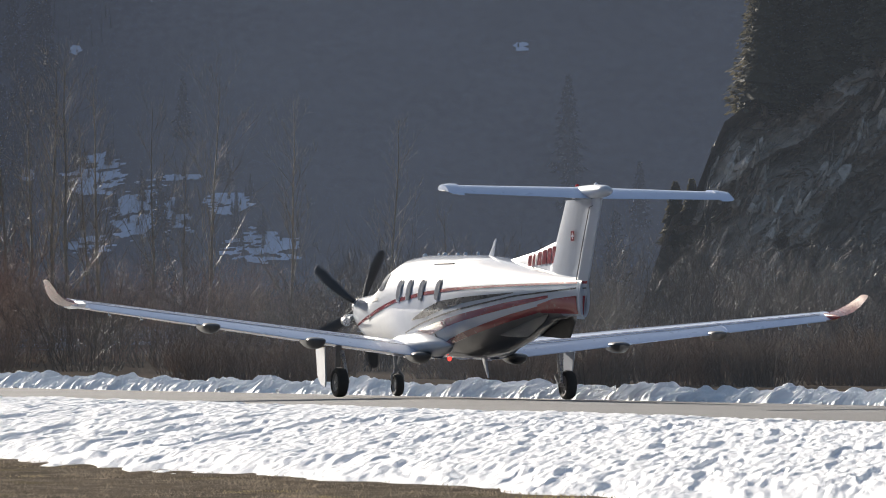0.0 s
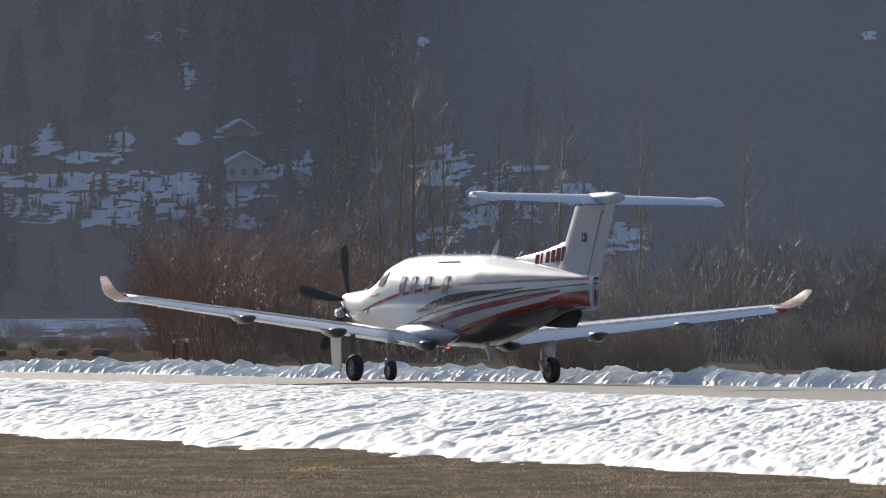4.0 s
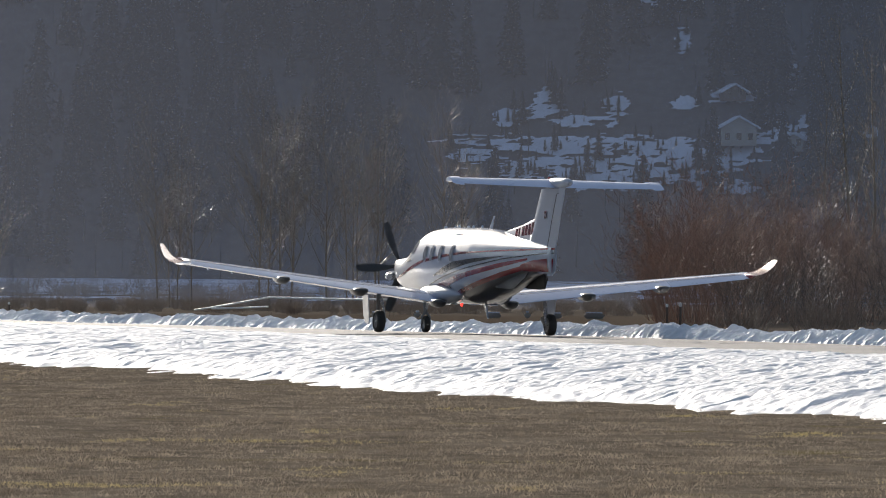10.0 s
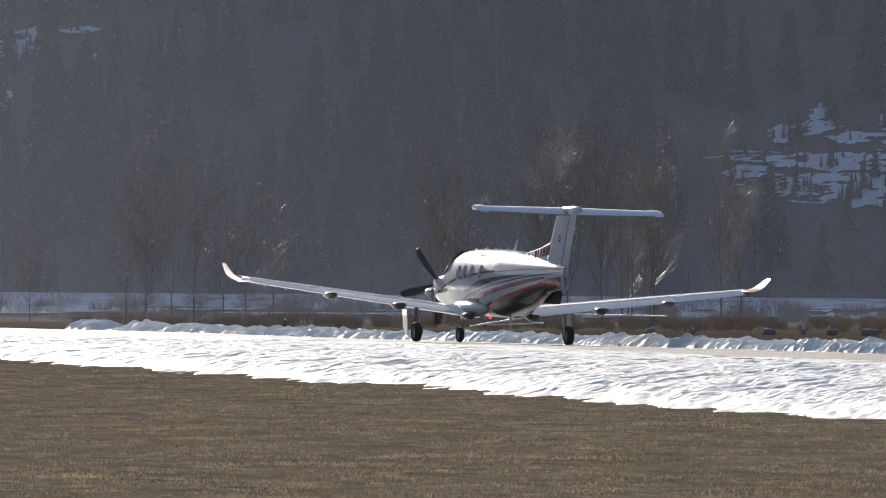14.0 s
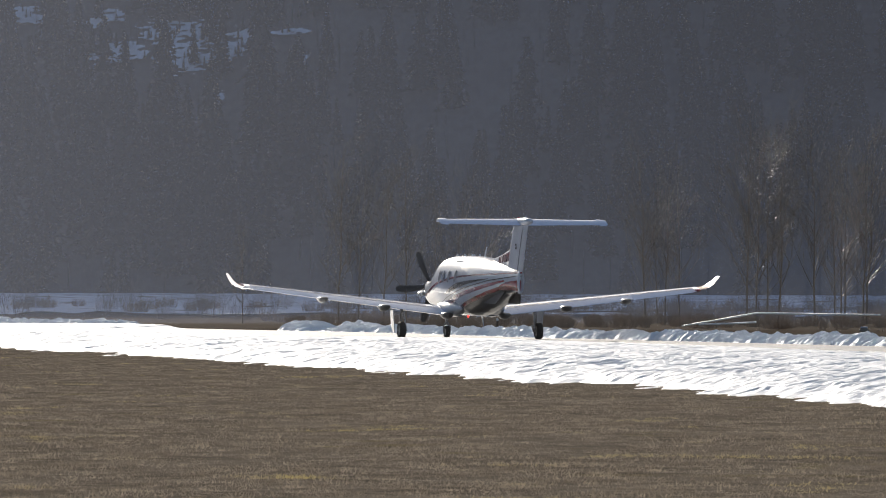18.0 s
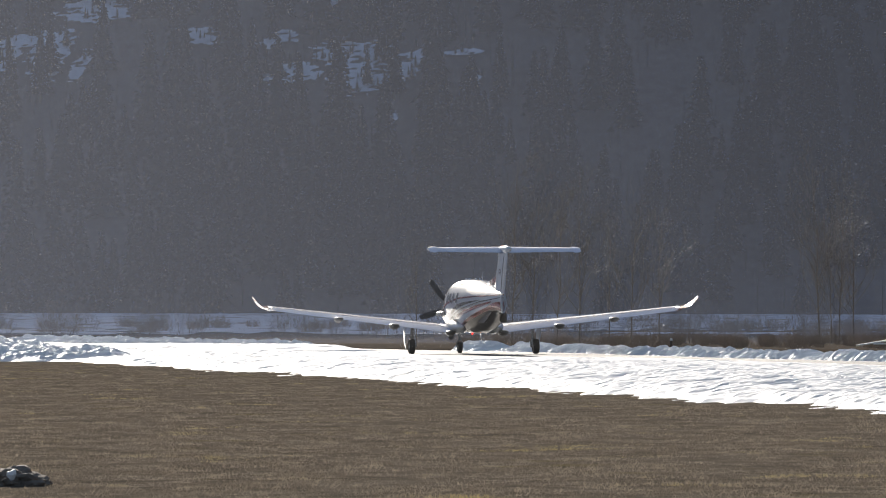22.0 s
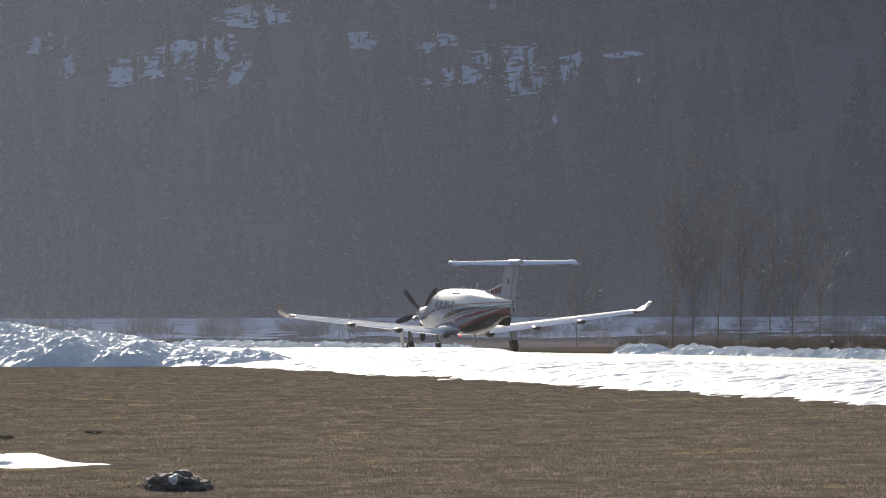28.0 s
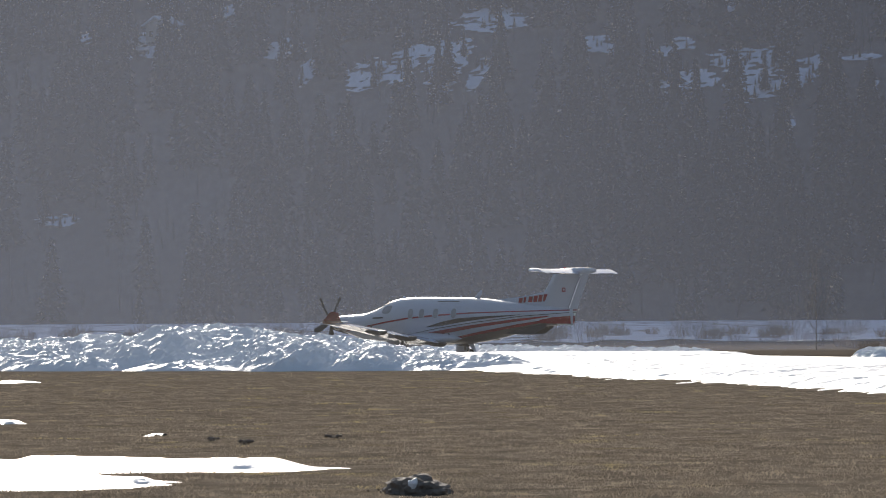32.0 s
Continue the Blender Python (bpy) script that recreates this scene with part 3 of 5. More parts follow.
# ---------------------------------------------------------------- conifers
def needle_cloud(seed, height, width, count, size):
    """A conifer crown of many small drooping sprays inside a ragged cone, with a thin stem."""
    r = np.random.RandomState(seed)
    q = r.uniform(0.06, 1.0, count) ** 0.85
    a = r.uniform(0, 6.283, count)
    lobes = 0.75 + 0.35 * np.sin(q * 40 + 2 * np.sin(a * 2 + seed)) * r.uniform(0.3, 1, count)
    rad = width * (1 - q) ** 0.8 * np.sqrt(r.uniform(0.12, 1.0, count)) * lobes + 0.01 * height
    c = np.stack([rad * np.cos(a), rad * np.sin(a), q * height - 0.30 * rad], 1)
    out = np.stack([np.cos(a), np.sin(a), np.full(count, -0.45)], 1)
    side = np.stack([-np.sin(a), np.cos(a), np.zeros(count)], 1) + 0.5 * r.normal(0, 1, (count, 3))
    k = (size * r.uniform(0.6, 1.4, count) * (1.15 - 0.7 * q))[:, None]
    v = np.stack([c - side * k * 0.5, c + side * k * 0.5, c + out * k], 1).reshape(-1, 3)
    f = np.arange(3 * count).reshape(-1, 3)
    w = 0.012 * height
    stem = np.array([(w, 0, 0), (-w * 0.5, w * 0.87, 0), (-w * 0.5, -w * 0.87, 0), (0, 0, height * 1.02)])
    n = len(v)
    # the dense inside of the crown: stacked ragged skirts
    tiers = 6
    rim = []
    for k in range(tiers):
        z0, z1 = 0.08 + 0.84 * k / tiers, 0.08 + 0.84 * (k + 1.5) / tiers
        for m in range(7):
            b = m * 0.8976 + 0.4 * k
            w1 = width * (1 - z0) ** 0.8 * (0.5 + 0.35 * r.rand())
            rim.append((w1 * math.cos(b), w1 * math.sin(b), height * (z0 - 0.03 + 0.05 * r.rand())))
        rim.append((0, 0, height * min(1.0, z1)))
    o = n + 4
    skirts = [(o + 8 * k + m, o + 8 * k + (m + 1) % 7, o + 8 * k + 7) for k in range(tiers) for m in range(7)]
    return np.concatenate([v, stem, np.array(rim)]), np.concatenate([f, np.array([(n, n + 1, n + 3), (n + 1, n + 2, n + 3), (n + 2, n, n + 3)]), np.array(skirts)])


SPRUCE = [needle_cloud(70 + k, 1.0, 0.15 + 0.03 * k, 380, 0.058) for k in range(4)]


def forest(name, spots, label, mat):
    vs, fs, off = [], [], 0
    for x, y, z, h, turn, kind in spots:
        v, f = SPRUCE[kind]
        c, s_ = math.cos(turn), math.sin(turn)
        w = v * h
        vs.append(np.stack([w[:, 0] * c - w[:, 1] * s_ + x, w[:, 0] * s_ + w[:, 1] * c + y, w[:, 2] + z], 1))
        fs.append(f + off)
        off += len(v)
    ob = mesh_object(name, np.concatenate(vs).tolist(), np.concatenate(fs).tolist(), mat)
    return tagged(ob, label, "forest", kind="stuff")


spots = []
rng = random.Random(21)
while len(spots) < 1500:
    u, v = rng.uniform(-560, 180), rng.uniform(-6, 150)
    inside = float(snow_mask(np.array([u]), np.array([v]))[0])
    near, mid, far = (float(snow_mask(np.array([u]), np.array([v + d]))[0]) for d in (6.0, 12.0, 18.0))
    if u > -75 and rng.random() < 0.96:
        continue
    if inside > -0.1 or (max(near, mid) > 0.1 and rng.random() < 0.9) or (far > 0.15 and rng.random() < 0.6):
        continue
    if float(fbm(np.array([u / 30]), np.array([v / 25]), 3, 55)[0]) < 0.47 and rng.random() < 0.85:
        continue
    x, y, z = hill_point(u, v)
    spots.append((float(x), float(y), float(z) - 0.5, rng.uniform(9, 19) * (1 + 0.35 * (rng.random() < 0.2)), rng.uniform(0, 6.28), rng.randrange(4)))
forest("hill_forest", spots, "dark spruce forest on the shaded slope", NEEDLE)


# saplings that speckle the clearings, and bare woods as upright stems
saplings = []
rng = random.Random(33)
while len(saplings) < 520:
    u, v = rng.uniform(-490, 40), rng.uniform(14, 112)
    if float(snow_mask(np.array([u]), np.array([v]))[0]) < 0.02:
        continue
    x, y, z = hill_point(u, v)
    saplings.append((float(x), float(y) - 0.4, float(z) + 0.2, rng.uniform(0.8, 3.0) + 5.0 * (rng.random() < 0.22) * rng.random(), rng.uniform(0, 6.28), rng.randrange(4)))
forest("saplings", saplings, "small dark spruces and bushes in the snowy clearings", NEEDLE)
r9 = np.random.RandomState(91)
cnt = 1300
bu, bv = r9.uniform(-560, 160, cnt), r9.uniform(-4, 135, cnt)
ok = (snow_mask(bu, bv) < 0.12) & (bu < -60)
bu, bv = bu[ok], bv[ok]
bx, by, bz = hill_point(bu, bv)
bh, bw = r9.uniform(4, 11, len(bu)), r9.uniform(0.05, 0.16, len(bu))
bt = r9.normal(0, 0.5, len(bu))
quad = np.stack([np.stack([bx - bw, by - 0.5, bz - 0.5], 1), np.stack([bx + bw, by - 0.5, bz - 0.5], 1), np.stack([bx + bt + 0.03, by - 0.5, bz + bh], 1)], 1).reshape(-1, 3)
quad2 = np.stack([np.stack([bx, by - 0.5 - bw, bz - 0.5], 1), np.stack([bx, by - 0.5 + bw, bz - 0.5], 1), np.stack([bx + bt, by - 0.5, bz + bh], 1)], 1).reshape(-1, 3)
tri = np.arange(len(bu) * 6).reshape(-1, 3)
tagged(mesh_object("bare_woods", np.concatenate([quad, quad2]).tolist(), tri.tolist(), NEEDLE), "grey bare stems of leafless woods on the slope", "woods", kind="stuff")


def spruce_tree(u, v, h, label, seed):
    g = random.Random(seed)
    x, y, z = (float(c) for c in hill_point(u, v))
    root = tagged(new("spruce"), label, "tree", "spruces on the slope")
    root.location = (x, y - 1.5, z - 0.3)
    bm = bmesh.new()
    tube(bm, [(0, 0, -1.0), (0, 0, h * 0.5), (0, 0, h)], [0.2, 0.12, 0.02], 7)
    part("trunk", bm, BARK, root)
    vv, ff = needle_cloud(seed, h, h * 0.22, 900, h * 0.05)
    mesh_object("crown", vv.tolist(), ff.tolist(), NEEDLE, root)
    return root


for k, (u, v, h) in enumerate([(-116, 21, 11), (-129, 20, 9), (-104, 20, 8), (-374.5, 70, 13), (-380.7, 68, 10), (-426, 66, 16), (-374.8, 78, 11), (-461, 80, 13), (-300, 70, 12), (-293, 72, 11)]):
    spruce_tree(u, v, h, "dark green spruce standing clear on the snowy slope", 300 + k)


# ---------------------------------------------------------------- bare trees and shrubs
def branch(bm, rng, p, d, length, r, level, sides, twigs, curl=0.25, up=0.12):
    """One limb with its side twigs."""
    pts, rad = [p.copy()], [r]
    n = 4 if level < 2 else 3
    for k in range(n):
        d = (d + Vector((rng.uniform(-curl, curl), rng.uniform(-curl, curl), rng.uniform(-curl * 0.5, curl) + up))).normalized()
        p = p + d * (length / n)
        pts.append(p.copy())
        rad.append(r * (1 - 0.8 * (k + 1) / n))
    tube(bm, pts, rad, sides, caps=False)
    if level < len(twigs):
        for _ in range(twigs[level]):
            q = rng.uniform(0.25, 1.0)
            i = min(int(q * n), n - 1)
            base = pts[i].lerp(pts[i + 1], q * n - i)
            axis = (pts[i + 1] - pts[i]).normalized()
            side = axis.cross(Vector((rng.uniform(-1, 1), rng.uniform(-1, 1), rng.uniform(-1, 1)))).normalized()
            nd = (axis * 0.75 + side * rng.uniform(0.45, 0.8)).normalized()
            branch(bm, rng, base, nd, length * rng.uniform(0.32, 0.55) * (1.1 - 0.5 * q), max(r * 0.5, 0.006), level + 1, 3, twigs, curl, up)


def bare_tree(seed, h, spread, label, limbs=26, mat=TWIG):
    """A leafless poplar or birch: a slim straight stem, forked at times, and thin limbs that rise steeply."""
    g = random.Random(seed)
    root = tagged(new("bare_tree"), label, "tree", "bare trees behind the taxiway")
    bm = bmesh.new()
    lean = Vector((g.uniform(-0.03, 0.05), g.uniform(-0.03, 0.03), 1))
    qs = (0, 0.2, 0.4, 0.6, 0.8, 1.0)
    pts = [lean * (h * q) + Vector((g.uniform(-0.14, 0.14), g.uniform(-0.14, 0.14), 0)) * (q > 0) for q in qs]
    broad = mat is not TWIG
    tube(bm, pts, [h * (0.0055 if broad else 0.0078) * (1 - 0.9 * q) for q in qs], 7)
    # the dimmed left-hand trees get a darker trunk as well
    part("trunk", bm, TIMBER if broad else BARK, root)
    bm = bmesh.new()
    for k in range(limbs):
        q = 0.16 + 0.80 * (k + g.random()) / limbs
        i = min(int(q * 5), 4)
        p = pts[i].lerp(pts[i + 1], q * 5 - i)
        a = g.uniform(0, 6.283)
        rise = g.uniform(0.7, 1.6) if broad else g.uniform(1.0, 2.2)
        d = Vector((math.cos(a) + 0.15, math.sin(a), rise)).normalized()
        branch(bm, g, p, d, spread * (1.1 - 0.70 * q) * g.uniform(0.5, 1.15), h * 0.0023 * (1.15 - q), 0, 4, (7, 3) if broad else (6, 2), 0.18, 0.12)
    part("crown", bm, mat, root, smooth=False)
    return root


def shrub(seed, h, w, mat, label, stems=46, name="shrub", cat="shrub", group="shrubs behind the taxiway"):
    g = random.Random(seed)
    root = tagged(new(name), label, cat, group)
    for side in range(2):
        bm = bmesh.new()
        for _ in range(stems // 2):
            a, r = g.uniform(0, 6.283), w * 0.35 * math.sqrt(g.random())
            p = Vector((r * math.cos(a), r * math.sin(a), -0.1))
            out = g.uniform(0.05, 0.85)
            d = Vector((math.cos(a) * out, math.sin(a) * out, 1.0)).normalized()
            branch(bm, g, p, d, h * g.uniform(0.55, 1.05) * (1 - 0.3 * out), 0.011 if mat is not SEDGE else 0.016, 0, 3, (7, 3) if mat is TWIG_RED else (6, 2), 0.20, 0.05)
        part("crown" if side == 0 else "inner_crown", bm, mat, root, smooth=False)
    return root


def polar(az, dist):
    a = radians(az)
    x, y = math.sin(a) * dist, math.cos(a) * dist
    return x, y, float(ground_z(x, y))


TREE_LABEL = "tall leafless tree with steeply rising pale limbs"
TREES = [bare_tree(900 + k, 15.0, 5.0 + 0.5 * (k % 3), TREE_LABEL, 30 + 3 * k) for k in range(4)]
# left-hand group: shaded look comes from the darker twig colour
TREES += [bare_tree(920 + k, 15.0, 7.4 + 0.7 * k, "leafless brown tree, dimmed as if shaded, standing in front of the slope", 32 + 3 * k, TWIG_DIMMED) for k in range(3)]
tree_spots = [
    (-4.88, 2.94), (-4.63, 2.69), (-4.41, 2.88), (-4.19, 3.1), (-3.87, 2.82),
    (-3.27, 2.44), (-2.67, 2.79), (-1.74, 2.54), (-0.6, 2.31), (0.04, 1.3),
    (-10.24, 1.79), (-12.68, 1.66), (-12.3, 1.41), (-11.54, 2.05), (-11.19, 1.95),
    (-10.78, 2.02), (-10.2, 1.8), (-9.44, 1.9), (-17.22, 0.77), (-16.14, 1.69),
    (-14.8, 1.22), (-14.49, 1.15), (-15.38, 1.57),
]
g = random.Random(5)
first = [True] * 7
tree_spots += [(az + (0.22 if k % 2 else -0.25), el * (0.86 if k % 3 else 0.72)) for k, (az, el) in enumerate(tree_spots) if el > 1.2 and (az < -7 or k % 3 == 0)]
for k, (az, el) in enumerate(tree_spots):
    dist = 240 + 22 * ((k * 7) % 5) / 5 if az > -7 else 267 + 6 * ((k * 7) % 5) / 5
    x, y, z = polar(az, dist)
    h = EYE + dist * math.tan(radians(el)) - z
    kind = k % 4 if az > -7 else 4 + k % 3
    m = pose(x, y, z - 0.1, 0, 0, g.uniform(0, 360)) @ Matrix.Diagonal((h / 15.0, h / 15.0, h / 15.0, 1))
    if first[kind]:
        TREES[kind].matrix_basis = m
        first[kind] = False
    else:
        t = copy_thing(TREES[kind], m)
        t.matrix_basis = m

SHRUBS = [shrub(40 + k, 4.2, 3.6, BRUSH, "dense leafless grey-brown shrub with bright backlit twigs") for k in range(4)]
REDS = [shrub(60 + k, 5.4, 4.4, TWIG_RED, "large reddish-brown leafless willow bush", 60) for k in range(3)]
REEDS = [shrub(80 + k, 1.5, 2.6, SEDGE, "low dead brown undergrowth", 70, "undergrowth", "undergrowth", "undergrowth behind the bank") for k in range(3)]


def scatter(kinds, places, used):
    for k, (x, y, z, s) in enumerate(places):
        i = k % len(kinds)
        m = pose(x, y, z, 0, 0, g.uniform(0, 360)) @ Matrix.Diagonal((s * g.uniform(0.85, 1.2), s * g.uniform(0.85, 1.2), s, 1))
        if i not in used:
            used.add(i)
            kinds[i].matrix_basis = m
        else:
            copy_thing(kinds[i], m).matrix_basis = m


places = []
for k in range(84):
    az = g.uniform(-6.0, 6.2)
    d = g.uniform(170, 235)
    s = (0.75 + 0.5 * g.random()) * (1.0 if az > -1 else 0.78) * (1.15 if az > 2.5 else 1.0)
    places.append((*polar(az, d), s))
scatter(SHRUBS, places, set())
places = [(*polar(g.uniform(-6.9, -5.0), g.uniform(185, 225)), g.uniform(0.8, 1.3)) for k in range(14)]
places += [(*polar(g.uniform(-5.0, -1.5), g.uniform(185, 230)), g.uniform(0.6, 0.9)) for k in range(12)]
scatter(REDS, places, set())
places = []
for k in range(330):
    s, n = g.uniform(35, 128), 59 + 34 * g.random() ** 1.2
    x, y = place(s, n)
    if math.hypot(x, y) < (126 if x > -0.05 * y else 142):
        continue
    places.append((x, y, float(ground_z(x, y)), g.uniform(0.6, 1.2)))
places += [(*polar(g.uniform(-13.0, -7.0), g.uniform(300, 420)), g.uniform(0.5, 1.0)) for k in range(45)]
places += [(*polar(g.uniform(-27.0, -13.0), g.uniform(360, 480)), g.uniform(0.5, 1.0)) for k in range(60)]
places += [(*polar(g.uniform(-17.0, -7.0), g.uniform(225, 300)), g.uniform(0.25, 0.55)) for k in range(210)]
scatter(REEDS, places, set())
places = [(*polar(g.uniform(-27.0, -8.5), g.uniform(290, 430)), g.uniform(0.35, 0.8)) for k in range(75)]
scatter(SHRUBS, places, {0, 1, 2, 3})


# ---------------------------------------------------------------- aeroplane
# local axes: +y ahead, -x to its left, z up from the ground; stations are metres ahead of the main wheels
FUS = [(5.36, 1.71, 0.17, 0.17), (5.2, 1.68, 0.27, 0.24), (4.75, 1.60, 0.42, 0.345), (4.1, 1.52, 0.56, 0.47), (3.6, 1.49, 0.62, 0.54),
       (2.95, 1.56, 0.68, 0.67), (2.3, 1.68, 0.75, 0.86), (1.75, 1.72, 0.80, 0.935), (1.05, 1.73, 0.84, 0.96), (0.0, 1.72, 0.85, 0.965), (-1.6, 1.715, 0.85, 0.945),
       (-2.4, 1.74, 0.80, 0.87), (-3.2, 1.77, 0.70, 0.75), (-4.2, 1.83, 0.54, 0.58), (-5.2, 1.88, 0.36, 0.43), (-6.1, 1.87, 0.20, 0.35), (-6.62, 1.84, 0.10, 0.34)]


def fus_at(s):
    k = np.array(FUS)[::-1]
    return tuple(float(np.interp(s, k[:, 0], k[:, c])) for c in (1, 2, 3))


def fus_ring(s, n=40, grow=0.0):
    zc, hw, hh = fus_at(s)
    hw, hh = hw + grow, hh + grow
    p = 2.25
    out = []
    for k in range(n):
        a = 2 * math.pi * k / n
        c, d = math.cos(a), math.sin(a)
        out.append(Vector((hw * math.copysign(abs(c) ** (2 / p), c), s, zc + hh * math.copysign(abs(d) ** (2 / p), d))))
    return out


def side_x(s, z, grow=0.006):
    zc, hw, hh = fus_at(s)
    q = min(0.999, abs(z - zc) / (hh + grow))
    return (hw + grow) * (1 - q ** 2.25) ** (1 / 2.25)


def stripe(name, pts, mat, parent, side, grow=0.006, label="", steps=44):
    """A painted band on the flank: pts are (station, lower z, upper z)."""
    st = [p[0] for p in pts][::-1]
    lo, hi = [p[1] for p in pts][::-1], [p[2] for p in pts][::-1]
    bm = bmesh.new()
    rows = []
    for k in range(steps + 1):
        s = pts[0][0] + (pts[-1][0] - pts[0][0]) * k / steps
        a, b = float(np.interp(s, st, lo)), float(np.interp(s, st, hi))
        rows.append([bm.verts.new((side * side_x(s, a + (b - a) * j / 5, grow), s, a + (b - a) * j / 5)) for j in range(6)])
    for r0, r1 in zip(rows, rows[1:]):
        for j in range(5):
            bm.faces.new((r0[j], r1[j], r1[j + 1], r0[j + 1]))
    bmesh.ops.recalc_face_normals(bm, faces=bm.faces)
    return part(name, bm, mat, parent, label)


def oval(name, s, z, w, h, mat, parent, side, grow, power=2.6, slant=0.0):
    bm = bmesh.new()
    rings = []
    for q in (1.0, 0.6, 0.0):
        ring = []
        for k in range(20):
            a = 2 * math.pi * k / 20
            c, d = math.cos(a), math.sin(a)
            ds, dz = w * q * math.copysign(abs(c) ** (2 / power), c), h * q * math.copysign(abs(d) ** (2 / power), d)
            zz = z + dz
            ring.append((side * side_x(s + ds + slant * dz, zz, grow), s + ds + slant * dz, zz))
        rings.append(ring)
    vs = [[bm.verts.new(p) for p in r] for r in rings[:2]]
    mid = bm.verts.new(rings[2][0])
    for k in range(20):
        j = (k + 1) % 20
        bm.faces.new((vs[0][k], vs[0][j], vs[1][j], vs[1][k]))
        bm.faces.new((vs[1][k], vs[1][j], mid))
    bmesh.ops.recalc_face_normals(bm, faces=bm.faces)
    return part(name, bm, mat, parent)


def foil(chord_le, chord, thick, n=14, droop=0.0):
    """An aerofoil section as (station, z) pairs from the trailing edge over the top and back below."""
    pts = []
    for k in range(n + 1):
        q = 0.5 * (1 + math.cos(math.pi * k / n))
        t = 5 * thick * chord * (0.2969 * math.sqrt(q) - 0.126 * q - 0.3516 * q * q + 0.2843 * q ** 3 - 0.1015 * q ** 4)
        pts.append((chord_le - chord * q, t * 1.15 + 0.03 * chord * 4 * q * (1 - q) * 0.5 - droop * chord * max(0.0, q - 0.55)))
    for k in range(1, n):
        q = 0.5 * (1 - math.cos(math.pi * k / n))
        t = 5 * thick * chord * (0.2969 * math.sqrt(q) - 0.126 * q - 0.3516 * q * q + 0.2843 * q ** 3 - 0.1015 * q ** 4)
        pts.append((chord_le - chord * q, -t * 0.75 + 0.03 * chord * 4 * q * (1 - q) * 0.5 - droop * chord * max(0.0, q - 0.55)))
    return pts


def wing_station(y):
    """Leading edge, chord, and height of the wing at y metres from the middle."""
    q = (y - 0.8) / 6.8
    return 1.28 - 0.92 * q, 2.02 - 1.0 * q, 0.86 + 0.79 * q


def wing_rings(side, ys, thick=0.155):
    rings = []
    for y in ys:
        le, ch, z = wing_station(y)
        rings.append([(side * y, s, z + dz) for s, dz in foil(le, ch, thick, droop=0.10)])
    return rings


def wheel(name, parent, centre, r, w, label=""):
    bm = bmesh.new()
    prof = [(r * 0.62, -w * 0.42), (r * 0.80, -w * 0.5), (r * 0.93, -w * 0.42), (r, -w * 0.22), (r, w * 0.22), (r * 0.93, w * 0.42), (r * 0.80, w * 0.5), (r * 0.62, w * 0.42)]
    rings = [[(x, a * math.cos(2 * math.pi * k / 32), a * math.sin(2 * math.pi * k / 32)) for k in range(32)] for a, x in prof]
    loft(bm, rings, caps=(False, False))
    hub = part(name, bm, RUBBER, parent, label)
    hub.location = centre
    bm = bmesh.new()
    prof = [(0.02, -w * 0.30), (r * 0.30, -w * 0.36), (r * 0.36, -w * 0.26), (r * 0.55, -w * 0.25), (r * 0.63, -w * 0.42), (r * 0.63, w * 0.42), (r * 0.55, w * 0.25), (r * 0.36, w * 0.26), (r * 0.30, w * 0.36), (0.02, w * 0.30)]
    rings = [[(x, a * math.cos(2 * math.pi * k / 24), a * math.sin(2 * math.pi * k / 24)) for k in range(24)] for a, x in prof]
    loft(bm, rings)
    part("rim", bm, GREY, hub)
    return hub


plane = tagged(new("aeroplane"), "white single-propeller aeroplane with red and black stripes taxiing", "aeroplane")

bm = bmesh.new()
stations = sorted({round(float(v), 3) for a, b in zip(FUS, FUS[1:]) for v in np.linspace(a[0], b[0], 5)}, reverse=True)
ks = np.array(FUS)
loft(bm, [fus_ring(s) for s in stations])
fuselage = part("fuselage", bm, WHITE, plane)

# dark belly, wrapped round the underside
bm = bmesh.new()
rows = []
for k in range(40):
    s = -0.7 - 5.2 * k / 39
    zc, hw, hh = fus_at(s)
    top = float(np.interp(s, [-5.9, -4.6, -2.6, -0.7], [1.78, 1.55, 1.22, 0.86]))
    rows.append([])
    for j in range(17):
        q = j / 16
        a_end = math.asin(max(-0.999, min(0.999, (top - zc) / hh)))
        a = a_end + (math.pi - 2 * a_end) * q
        a = (math.pi - a_end) + (2 * a_end + math.pi) * q
        c, d = math.cos(a), math.sin(a)
        rows[-1].append(bm.verts.new(((hw + 0.005) * math.copysign(abs(c) ** (2 / 2.25), c), s, zc + (hh + 0.005) * math.copysign(abs(d) ** (2 / 2.25), d))))
for r0, r1 in zip(rows, rows[1:]):
    for j in range(16):
        bm.faces.new((r0[j], r0[j + 1], r1[j + 1], r1[j]))
bmesh.ops.recalc_face_normals(bm, faces=bm.faces)
part("belly_panel", bm, BELLY, fuselage, "glossy dark grey painted belly")

